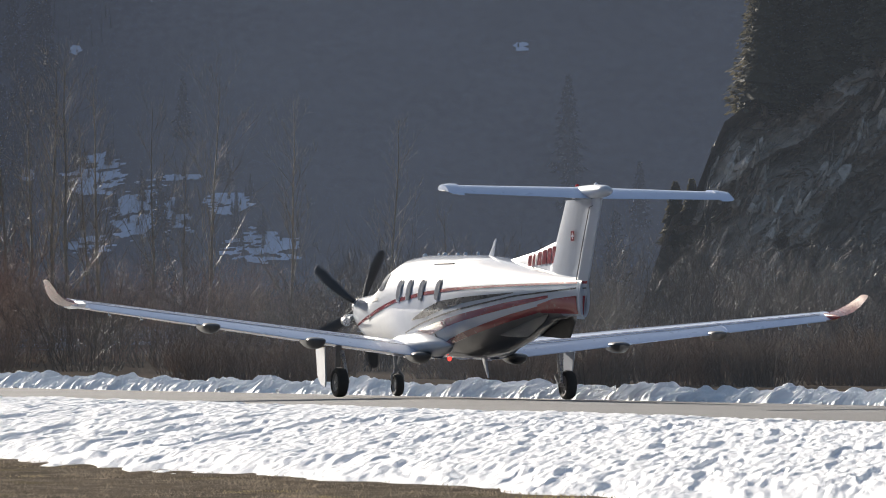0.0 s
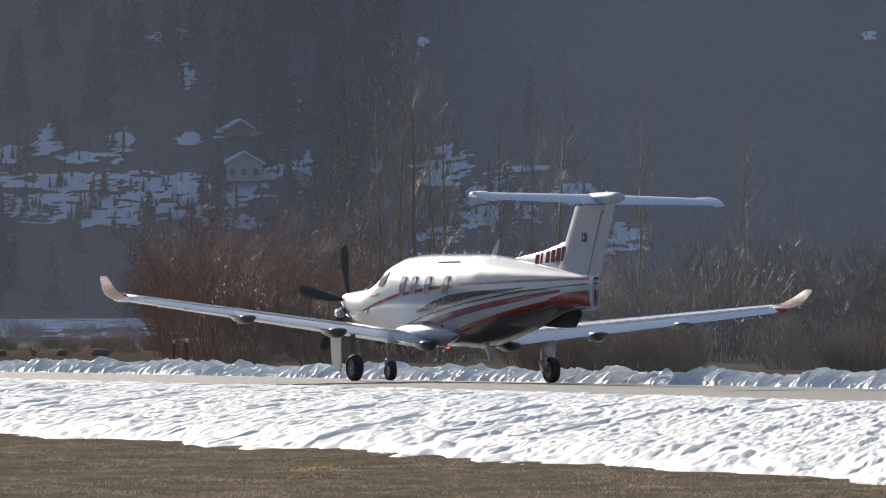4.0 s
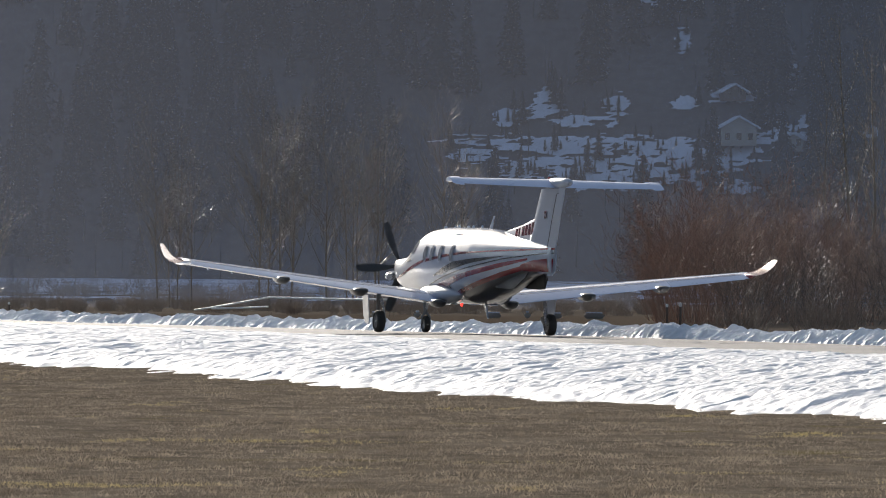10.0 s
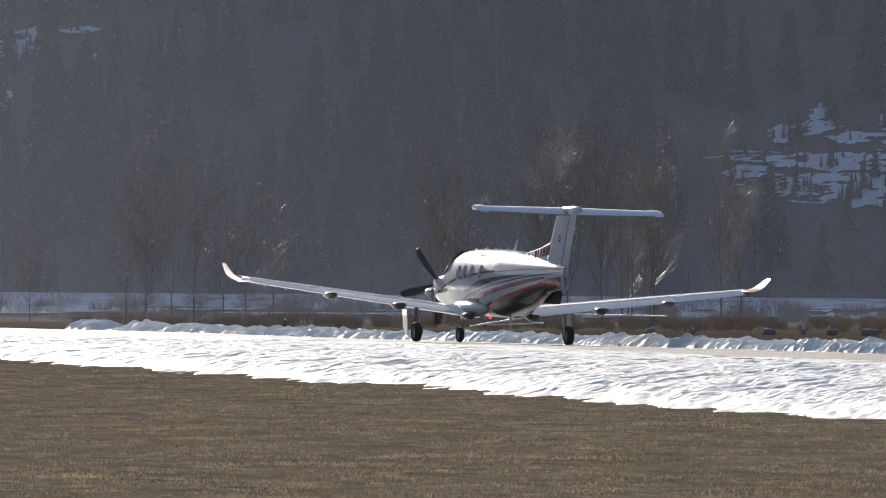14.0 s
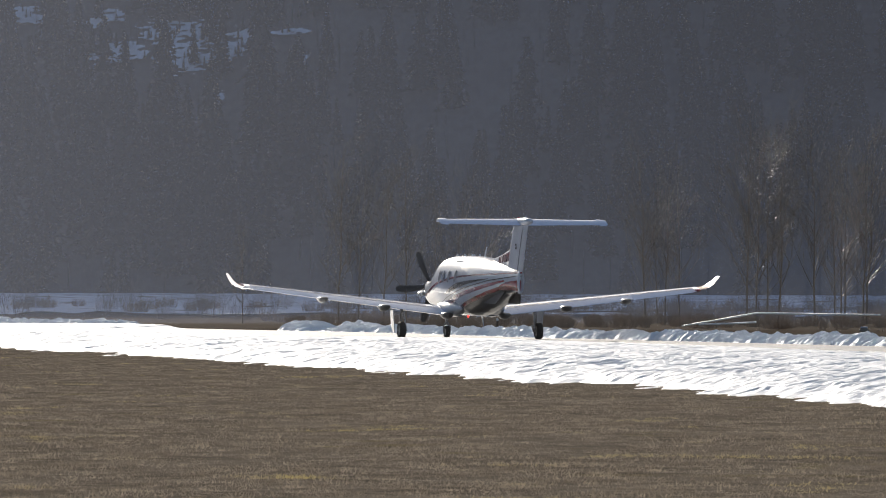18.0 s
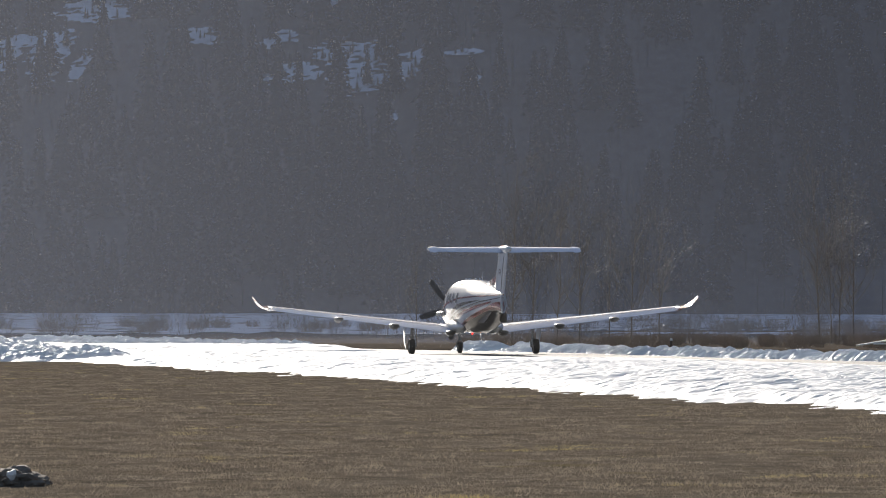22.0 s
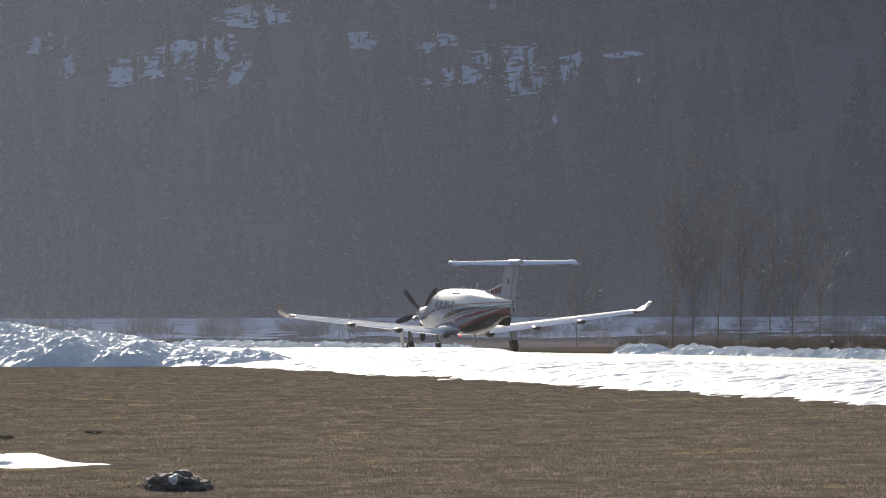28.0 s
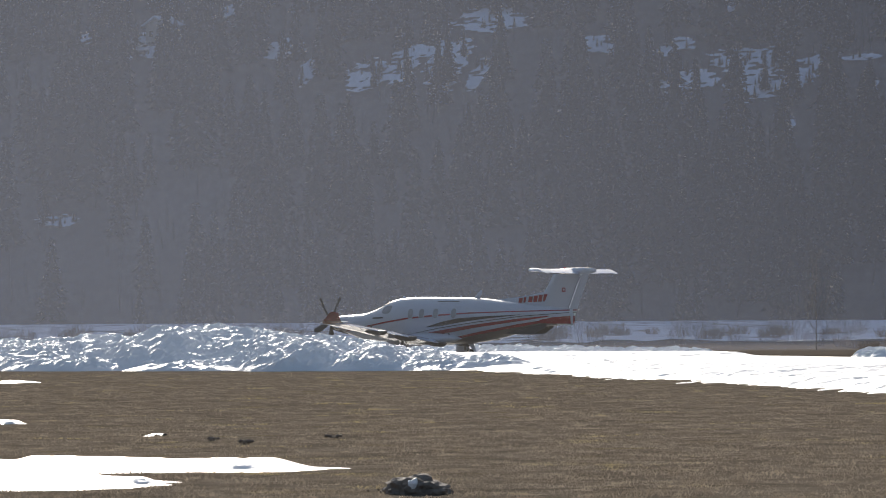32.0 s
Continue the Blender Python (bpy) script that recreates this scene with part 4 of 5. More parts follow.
for side in (-1, 1):
    stripe("stripe", [(4.5, 1.27, 1.30), (3.4, 1.44, 1.49), (2.2, 1.62, 1.69), (1.0, 1.78, 1.85), (-0.5, 1.90, 1.97), (-2.0, 1.985, 2.04), (-3.8, 2.04, 2.085), (-6.5, 2.09, 2.135)], RED, fuselage, side, label="thin dark red stripe")
    stripe("stripe", [(0.1, 1.44, 1.455), (-0.7, 1.50, 1.66), (-1.5, 1.62, 1.80), (-2.6, 1.76, 1.87), (-4.4, 1.93, 1.945)], BLACK, fuselage, side, 0.007, "tapering black swoosh")
    stripe("stripe", [(0.7, 1.20, 1.215), (-0.6, 1.40, 1.43), (-2.4, 1.63, 1.66), (-4.4, 1.86, 1.89), (-6.5, 2.00, 2.025)], BLACK, fuselage, side, 0.008, "thin black line")
    stripe("stripe", [(0.6, 1.02, 1.14), (-0.6, 1.16, 1.32), (-2.2, 1.40, 1.53), (-4.2, 1.66, 1.77), (-5.6, 1.84, 1.89)], RED, fuselage, side, 0.009, "broad red stripe")
    stripe("stripe", [(-1.0, 0.92, 0.99), (-2.4, 1.14, 1.24), (-4.2, 1.44, 1.55), (-5.4, 1.62, 1.72)], RED, fuselage, side, 0.0095, "lower red stripe")
    stripe("stripe", [(-5.2, 1.58, 1.72), (-5.8, 1.57, 1.83), (-6.55, 1.56, 1.88)], RED, fuselage, side, 0.011, "red tail band")
    for s in (0.86, 0.30, -0.40, -1.30):
        oval("window_rim", s, 2.01, 0.150, 0.225, WHITE, fuselage, side, 0.012)
        oval("window", s, 2.01, 0.125, 0.195, WINDOWGLASS, fuselage, side, 0.018)
    oval("cockpit_window", 2.15, 2.18, 0.24, 0.17, WINDOWGLASS, fuselage, side, 0.012, 3.5, -0.35)
    # maker's lettering under the cockpit, as a plain bar
    stripe("lettering_bar", [(2.9, 1.80, 1.86), (2.3, 1.82, 1.88)], DARK, fuselage, side, 0.010, "small dark lettering", 8)
    for s, z in ((2.95, 1.5), (-1.0, 1.15)):
        oval("hatch", s, z, 0.04, 0.06, DARK, fuselage, side, 0.01)

# windscreen panes over the sloping nose
for side in (-1, 1):
    bm = bmesh.new()
    rows = []
    for k in range(7):
        s = 3.17 - 0.98 * k / 6
        zc, hw, hh = fus_at(s)
        row = []
        for j in range(8):
            a = radians(86 - (8 + 4.6 * k) * j / 7)
            c, d = math.cos(a), math.sin(a)
            row.append(bm.verts.new((side * (hw + 0.008) * abs(c) ** (2 / 2.25), s, zc + (hh + 0.008) * abs(d) ** (2 / 2.25))))
        rows.append(row)
    for r0, r1 in zip(rows, rows[1:]):
        for j in range(7):
            bm.faces.new((r0[j], r0[j + 1], r1[j + 1], r1[j]))
    bmesh.ops.recalc_face_normals(bm, faces=bm.faces)
    part("windscreen", bm, WINDOWGLASS, fuselage, "dark windscreen pane")

# roof fittings: blade aerial, small aerials, rails
bm = bmesh.new()
loft(bm, [[(0.016, -1.85, 2.60), (0, -1.70, 2.60), (-0.016, -1.85, 2.60), (0, -2.02, 2.60)], [(0.008, -2.13, 2.95), (0, -2.08, 2.95), (-0.008, -2.13, 2.95), (0, -2.17, 2.95)]])
part("blade_aerial", bm, WHITE, plane)
bm = bmesh.new()
loft(bm, [[(0.016, -1.55, 0.80), (0, -1.40, 0.80), (-0.016, -1.55, 0.80), (0, -1.72, 0.80)], [(0.008, -1.83, 0.40), (0, -1.78, 0.40), (-0.008, -1.83, 0.40), (0, -1.87, 0.40)]])
part("belly_aerial", bm, WHITE, plane)
for s, x, r in ((1.75, 0.0, 0.05), (1.25, 0.1, 0.03), (0.35, -0.1, 0.045), (0.25, 0.12, 0.045), (-0.5, 0.0, 0.035), (-1.05, 0.05, 0.03)):
    bm = bmesh.new()
    tube(bm, [(x, s, 2.62), (x, s, 2.70), (x, s, 2.73)], [r, r, r * 0.4], 10)
    part("roof_aerial", bm, WHITE, plane)
for side in (-1, 1):
    bm = bmesh.new()
    z = 2.50
    tube(bm, [(side * side_x(s, z, 0.012), s, z) for s in (-0.35, -0.7, -1.05, -1.4)], [0.014] * 4, 6)
    part("door_rail", bm, DARK, plane)

# nose: spinner, intake, exhaust stacks
bm = bmesh.new()
prof = [(5.37, 0.20), (5.44, 0.195), (5.56, 0.17), (5.70, 0.12), (5.81, 0.06), (5.85, 0.012)]
loft(bm, [[(r * math.cos(2 * math.pi * k / 24), s, 1.71 + r * math.sin(2 * math.pi * k / 24)) for k in range(24)] for s, r in prof])
spinner = part("spinner", bm, STEEL, plane, "polished metal spinner")
bm = bmesh.new()
loft(bm, [[(0.20 * math.cos(a), 5.36, 1.43 + 0.07 * math.sin(a)) for a in np.linspace(0, 6.283, 17)[:-1]], [(0.26 * math.cos(a), 4.8, 1.33 + 0.12 * math.sin(a)) for a in np.linspace(0, 6.283, 17)[:-1]], [(0.2 * math.cos(a), 4.1, 1.18 + 0.1 * math.sin(a)) for a in np.linspace(0, 6.283, 17)[:-1]]])
part("air_intake", bm, DARK, plane)
for side in (-1, 1):
    bm = bmesh.new()
    tube(bm, [(side * 0.30, 5.05, 1.50), (side * 0.46, 4.98, 1.47), (side * 0.56, 4.80, 1.44), (side * 0.60, 4.58, 1.42)], [0.09, 0.095, 0.09, 0.085], 12)
    part("exhaust_stack", bm, STEEL, plane, "sooty metal exhaust stub")

# propeller: five blades on a hub that turns
propeller = new("propeller")
propeller.parent = plane
propeller.location = (0, 5.52, 1.71)
bm = bmesh.new()
tube(bm, [(0, -0.13, 0), (0, 0.10, 0)], [0.17, 0.15], 16)
part("prop_hub", bm, DARK, propeller)
for k in range(5):
    bm = bmesh.new()
    rings = []
    for q, ch, tw, th in ((0.10, 0.06, 50, 0.05), (0.22, 0.10, 44, 0.045), (0.45, 0.20, 34, 0.035), (0.75, 0.25, 26, 0.026), (1.0, 0.24, 20, 0.02), (1.16, 0.19, 17, 0.016), (1.22, 0.10, 16, 0.012)):
        c, s_ = math.cos(radians(tw)), math.sin(radians(tw))
        ring = []
        for a in np.linspace(0, 6.283, 13)[:-1]:
            u, v = ch * 0.5 * math.cos(a), th * math.sin(a)
            ring.append((u * c - v * s_ + 0.10 * (q - 0.5) ** 2, u * s_ + v * c, q))
        rings.append(ring)
    loft(bm, rings)
    blade = part("blade", bm, DARK, propeller)
    blade.rotation_euler = (0, radians(72 * k), 0)

# wings
rolling = []
for side in (-1, 1):
    bm = bmesh.new()
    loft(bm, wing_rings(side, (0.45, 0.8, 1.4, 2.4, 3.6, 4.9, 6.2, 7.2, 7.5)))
    wing = part("wing", bm, WING_SKY_TINT, plane)
    # wing-root fairing
    bm = bmesh.new()
    rings = []
    for s, w, h in ((1.7, 0.05, 0.04), (1.3, 0.26, 0.16), (0.7, 0.38, 0.25), (-0.2, 0.40, 0.27), (-0.8, 0.34, 0.21), (-1.25, 0.20, 0.12), (-1.55, 0.03, 0.02)):
        rings.append([(side * (0.62 + w * math.cos(a)), s, 0.98 + h * math.sin(a)) for a in np.linspace(0, 6.283, 17)[:-1]])
    loft(bm, rings)
    part("root_fairing", bm, WHITE, plane)
    # upswept red tip
    bm = bmesh.new()
    rings = []
    for y, le, ch, z, th in ((7.5, 0.374, 1.015, 1.638, 0.15), (7.66, 0.27, 0.95, 1.668, 0.12), (7.80, 0.12, 0.86, 1.735, 0.11), (7.91, -0.06, 0.72, 1.83, 0.10), (8.00, -0.24, 0.56, 1.94, 0.09), (8.07, -0.38, 0.42, 2.035, 0.08), (8.09, -0.46, 0.28, 2.06, 0.06)):
        rings.append([(side * y, s, z + dz) for s, dz in foil(le, ch, th)])
    loft(bm, rings)
    part("winglet", bm, WINGLET, wing, "upswept dark red winglet")
    bm = bmesh.new()
    rings = []
    for s, r in ((0.55, 0.01), (0.45, 0.05), (0.25, 0.075), (-0.3, 0.08), (-0.75, 0.06), (-0.95, 0.01)):
        rings.append([(side * 7.42 + r * math.cos(a), s, 1.63 + r * math.sin(a)) for a in np.linspace(0, 6.283, 13)[:-1]])
    loft(bm, rings)
    part("tip_pod", bm, RED if side > 0 else WHITE, wing)
    # flap and aileron as trailing-edge surfaces with a dark gap
    for nm, y0, y1, fr in (("flap", 0.95, 5.2, 0.27), ("aileron", 5.25, 7.25, 0.24)):
        bm = bmesh.new()
        rings = []
        for y in np.linspace(y0, y1, 6):
            le, ch, z = wing_station(y)
            te = le - ch
            c = ch * fr
            rings.append([(side * y, te + c, z + 0.048 * ch), (side * y, te + c * 0.55, z + 0.013 * ch), (side * y, te - 0.03, z + 0.004 - 0.050 * ch), (side * y, te - 0.03, z - 0.010 - 0.050 * ch), (side * y, te + c * 0.6, z - 0.040 * ch), (side * y, te + c, z - 0.036 * ch)])
        loft(bm, rings)
        part(nm, bm, WING_SKY_TINT, wing)
        bm = bmesh.new()
        rings = []
        for y in np.linspace(y0, y1, 6):
            le, ch, z = wing_station(y)
            a = le - ch + ch * fr
            rings.append([(side * y, a + 0.018, z + 0.0525 * ch), (side * y, a - 0.008, z + 0.051 * ch), (side * y, a - 0.006, z + 0.05 * ch), (side * y, a + 0.014, z + 0.05 * ch)])
        loft(bm, rings)
        part("hinge_line", bm, DARK, wing)
    for y, big in ((0.95, 1.0), (3.0, 1.0), (5.0, 0.9)):
        le, ch, z = wing_station(y)
        bm = bmesh.new()
        rings = []
        for ds, w, h in ((0.80, 0.02, 0.02), (0.60, 0.10, 0.09), (0.3, 0.16, 0.15), (0.0, 0.185, 0.165), (-0.12, 0.18, 0.155), (-0.20, 0.15, 0.12), (-0.25, 0.10, 0.07), (-0.27, 0.03, 0.02)):
            rings.append([(side * y + big * w * math.cos(a), le - ch + ds, z - 0.07 * big + big * h * math.sin(a) * (1.0 if math.sin(a) < 0 else 0.35)) for a in np.linspace(0, 6.283, 15)[:-1]])
        loft(bm, rings)
        part("flap_fairing", bm, FAIRING, wing, "dark flap track fairing")
    for y in (6.3, 6.9):
        le, ch, z = wing_station(y)
        bm = bmesh.new()
        tube(bm, [(side * y, le - ch + 0.1, z - 0.03), (side * y, le - ch + 0.05, z - 0.12), (side * y, le - ch - 0.08, z - 0.13)], [0.012, 0.012, 0.01], 6)
        part("static_wick", bm, WHITE, wing)
    # black de-icing boot along the leading edge
    bm = bmesh.new()
    rings = []
    for y in np.linspace(1.4, 7.4, 9):
        le, ch, z = wing_station(y)
        sec = foil(le + 0.006, ch * 1.005, 0.159)
        rings.append([(side * y, s, z + dz) for s, dz in sec[12:18]])
    loft(bm, rings, close=False, caps=(False, False))
    part("deicing_boot", bm, BLACK, wing)
    # thin blue-grey pinstripe on the upper skin
    bm = bmesh.new()
    rings = []
    for y in np.linspace(1.2, 7.3, 9):
        le, ch, z = wing_station(y)
        q = 0.62
        zz = z + 0.0725 * ch
        rings.append([(side * y, le - ch * q, zz + 0.006), (side * y, le - ch * q - 0.06, zz + 0.006 - 0.008)])
    vs = [[bm.verts.new(p) for p in r] for r in rings]
    for a, b in zip(vs, vs[1:]):
        bm.faces.new((a[0], a[1], b[1], b[0]))
    part("pinstripe", bm, NAVY, wing, "thin navy stripe")
    # main gear
    bm = bmesh.new()
    tube(bm, [(side * 2.20, 0.28, 0.95), (side * 2.22, 0.26, 0.50), (side * 2.15, 0.22, 0.42)], [0.06, 0.055, 0.05], 12)
    tube(bm, [(side * 2.13, 0.24, 0.44), (side * 2.12, 0.0, 0.27)], [0.05, 0.05], 10)
    leg = part("main_leg", bm, GREY, plane)
    bm = bmesh.new()
    tube(bm, [(side * 2.12, -0.05, 0.30), (side * 2.15, 0.05, 0.62), (side * 2.18, 0.15, 0.85)], [0.032, 0.032, 0.05], 10)
    part("damper", bm, STEEL, leg)
    bm = bmesh.new()
    tube(bm, [(side * 2.12, 0.0, 0.27), (side * 2.36, 0.0, 0.27)], [0.03, 0.03], 10)
    part("axle", bm, STEEL, leg)
    bm = bmesh.new()
    loft(bm, [[(side * 2.46, 0.85, 0.90), (side * 2.50, 0.22, 0.92), (side * 2.475, 0.22, 0.92), (side * 2.435, 0.85, 0.90)], [(side * 2.42, 0.85, 0.40), (side * 2.45, 0.28, 0.34), (side * 2.425, 0.28, 0.34), (side * 2.395, 0.85, 0.40)], [(side * 2.40, 0.74, 0.24), (side * 2.42, 0.40, 0.18), (side * 2.395, 0.40, 0.18), (side * 2.375, 0.74, 0.24)]])
    part("gear_door", bm, WHITE, plane, "white main gear door plate")
    main_wheel = wheel("main_tyre", plane, (side * 2.265, 0.0, 0.275), 0.275, 0.21, "black main wheel tyre")
    rolling.append((main_wheel, (side * 2.265, 0.0, 0.275), 0.275))

# nose gear
bm = bmesh.new()
tube(bm, [(0, 3.42, 1.15), (0, 3.30, 0.60), (0, 3.28, 0.50)], [0.06, 0.055, 0.04], 12)
tube(bm, [(0, 3.28, 0.52), (0, 3.27, 0.46)], [0.075, 0.07], 12)
for side in (-1, 1):
    tube(bm, [(side * 0.03, 3.27, 0.48), (side * 0.11, 3.26, 0.40), (side * 0.11, 3.24, 0.22)], [0.03, 0.028, 0.026], 8)
nose_leg = part("nose_leg", bm, GREY, plane)
bm = bmesh.new()
tube(bm, [(0, 3.22, 0.62), (0, 3.05, 0.85), (0, 2.95, 1.0)], [0.03, 0.03, 0.03], 8)
part("drag_strut", bm, STEEL, nose_leg)
rolling.append((wheel("nose_tyre", plane, (0, 3.24, 0.21), 0.21, 0.16, "black nose wheel tyre"), (0, 3.24, 0.21), 0.21))
for side in (-1, 1):
    bm = bmesh.new()
    box(bm, (side * 0.22 - 0.01, 3.3, 0.86), (side * 0.22 + 0.01, 4.0, 1.08), 0.004)
    part("nose_gear_door", bm, WHITE, plane)

# fin, dorsal fin, rudder, tailplane
bm = bmesh.new()
rings = []
for z, le, te, th in ((2.05, -4.75, -6.35, 0.09), (2.45, -4.97, -6.52, 0.085), (2.84, -5.20, -6.68, 0.08), (3.2, -5.43, -6.84, 0.075), (3.56, -5.66, -7.0, 0.07)):
    n = 9
    up = [(th * math.sin(math.pi * (k / n) ** 0.6) ** 0.8 if 0 < k < n else 0.0, le + (te - le) * k / n) for k in range(n + 1)]
    rings.append([(w + (0.03 if k == n else 0), s, z) for k, (w, s) in enumerate(up)] + [(-w - (0.03 if k == n else 0), s, z) for k, (w, s) in reversed(list(enumerate(up)))][:-1])
loft(bm, rings)
fin = part("fin", bm, WHITE, plane)
bm = bmesh.new()
loft(bm, [[(0.07, -5.5, 2.0), (0.07, -5.5, 2.80), (0.0, -5.35, 2.87), (-0.07, -5.5, 2.80), (-0.07, -5.5, 2.0)], [(0.06, -4.2, 2.1), (0.055, -4.2, 2.60), (0.0, -4.2, 2.68), (-0.055, -4.2, 2.60), (-0.06, -4.2, 2.1)], [(0.02, -2.7, 2.3), (0.02, -2.7, 2.50), (0.0, -2.7, 2.53), (-0.02, -2.7, 2.50), (-0.02, -2.7, 2.3)]])
part("dorsal_fin", bm, WHITE, fin)
bm = bmesh.new()
rings = []
for z, le, te, th in ((1.47, -6.40, -6.60, 0.065), (1.72, -6.40, -6.64, 0.07), (2.05, -6.38, -6.76, 0.065), (2.45, -6.55, -6.92, 0.06), (2.84, -6.71, -7.08, 0.055), (3.2, -6.87, -7.24, 0.05), (3.58, -7.03, -7.40, 0.045)):
    rings.append([(0, le, z), (th, le - 0.03, z), (0.012, te, z), (-0.012, te, z), (-th, le - 0.03, z)])
loft(bm, rings)
rudder = part("rudder", bm, WHITE, fin)
for side in (-1, 1):
    for nm, z0, z1, mat in (("rudder_stripe", 1.55, 1.88, RED), ("rudder_stripe", 2.00, 2.025, BLACK), ("rudder_stripe", 2.09, 2.135, RED)):
        bm = bmesh.new()
        e0, e1 = float(np.interp(z0, [1.72, 2.05, 2.45], [-6.64, -6.76, -6.92])), float(np.interp(z1, [1.72, 2.05, 2.45], [-6.64, -6.76, -6.92]))
        bm.faces.new([bm.verts.new(p) for p in ((side * 0.078, -6.42, z0), (side * 0.020, e0, z0), (side * 0.020, e1, z1), (side * 0.078, -6.42, z1))])
        part(nm, bm, mat, rudder, smooth=False)
    bm = bmesh.new()
    tube(bm, [(side * 0.072, -6.37, 2.1), (side * 0.07, -6.69, 2.84), (side * 0.06, -6.95, 3.42), (side * 0.06, -7.1, 3.44)], [0.008] * 4, 4)
    part("rudder_gap", bm, DARK, fin)
    # registration, as plain slanted bars
    for k in range(6):
        bm = bmesh.new()
        s0 = -3.98 - 0.24 * k
        x = side * 0.066
        w = 0.11 if k == 1 else 0.19
        z0, tall = 2.42 + 0.010 * k, 0.20 + 0.018 * k
        vs = [bm.verts.new(p) for p in ((x + side * 0.012, s0, z0), (x + side * 0.012, s0 - w, z0), (x + side * 0.006, s0 - w - 0.05, z0 + tall), (x + side * 0.006, s0 - 0.05, z0 + tall))]
        bm.faces.new(vs)
        part("registration_bar", bm, RED, fin, smooth=False)
    # small red square with a white cross
    for nm, mat, hw, hh, out in (("flag", RED, 0.085, 0.085, 0.0), ("flag_cross", WHITE, 0.055, 0.018, 0.003), ("flag_cross", WHITE, 0.018, 0.055, 0.003)):
        bm = bmesh.new()
        x = side * (0.078 + out)
        bm.faces.new([bm.verts.new(p) for p in ((x, -6.2 - hw, 2.93 - hh), (x, -6.2 + hw, 2.93 - hh), (x, -6.2 + hw, 2.93 + hh), (x, -6.2 - hw, 2.93 + hh))])
        part(nm, bm, mat, fin, smooth=False)
bm = bmesh.new()
loft(bm, [[(r * 1.25 * math.cos(a), s, 3.69 + r * math.sin(a)) for a in np.linspace(0, 6.283, 21)[:-1]] for s, r in ((-5.72, 0.01), (-5.80, 0.06), (-6.05, 0.105), (-6.6, 0.125), (-7.2, 0.125), (-7.5, 0.105), (-7.64, 0.08), (-7.71, 0.04), (-7.73, 0.012))])
bullet = part("tail_bullet", bm, WHITE, plane)
for s, mat in ((-6.2, REDGLASS), (-7.1, WHITE)):
    bm = bmesh.new()
    tube(bm, [(0, s, 3.74), (0, s, 3.82), (0, s, 3.845)], [0.04, 0.035, 0.012], 10)
    part("beacon", bm, mat, bullet)
for side in (-1, 1):
    bm = bmesh.new()
    rings = []
    for y, le, ch in ((0.05, -6.02, 0.98), (1.0, -6.13, 0.86), (2.2, -6.28, 0.72), (2.45, -6.31, 0.69)):
        rings.append([(side * y, s, 3.69 + dz) for s, dz in foil(le, ch, 0.15, droop=0.28)])
    loft(bm, rings)
    stab = part("tailplane", bm, WING_SKY_TINT, plane)
    bm = bmesh.new()
    loft(bm, [[(side * y, s, 3.69 + dz) for s, dz in foil(le, ch, 0.16, droop=0.28)] for y, le, ch in ((2.40, -6.12, 0.94), (2.50, -6.13, 0.93), (2.60, -6.20, 0.84), (2.66, -6.38, 0.60))])
    part("elevator_horn", bm, WING_SKY_TINT, stab)
bm = bmesh.new()
tube(bm, [(0, 0.3, 0.76), (0, 0.3, 0.71), (0, 0.3, 0.695)], [0.036, 0.032, 0.014], 12)
part("belly_beacon", bm, BEACON, plane, "lit red beacon")
# ventral strakes under the tail: deep plates splayed outwards
for side in (-1, 1):
    bm = bmesh.new()
    rings = []
    for st, root_x, root_z, low_x, low_z in ((-3.2, 0.36, 1.24, 0.37, 1.20), (-3.8, 0.32, 1.34, 0.38, 1.16), (-4.5, 0.27, 1.46, 0.39, 1.14), (-4.95, 0.23, 1.52, 0.38, 1.15), (-5.45, 0.17, 1.60, 0.28, 1.42)):
        rings.append([(side * root_x, st, root_z), (side * (root_x + 0.03), st, root_z), (side * (low_x + 0.02), st, low_z), (side * low_x, st, low_z)])
    loft(bm, rings)
    part("strake", bm, DARK, plane, smooth=False)


# ---------------------------------------------------------------- rock outcrop
OUT_X, OUT_Z = [-12.5, -11.2, -10.6, -8.8, -8.4, -7.4, -5.0, 0.0, 22.0], [0.5, 4.2, 6.6, 7.8, 10.4, 12.0, 13.2, 15.0, 19.0]


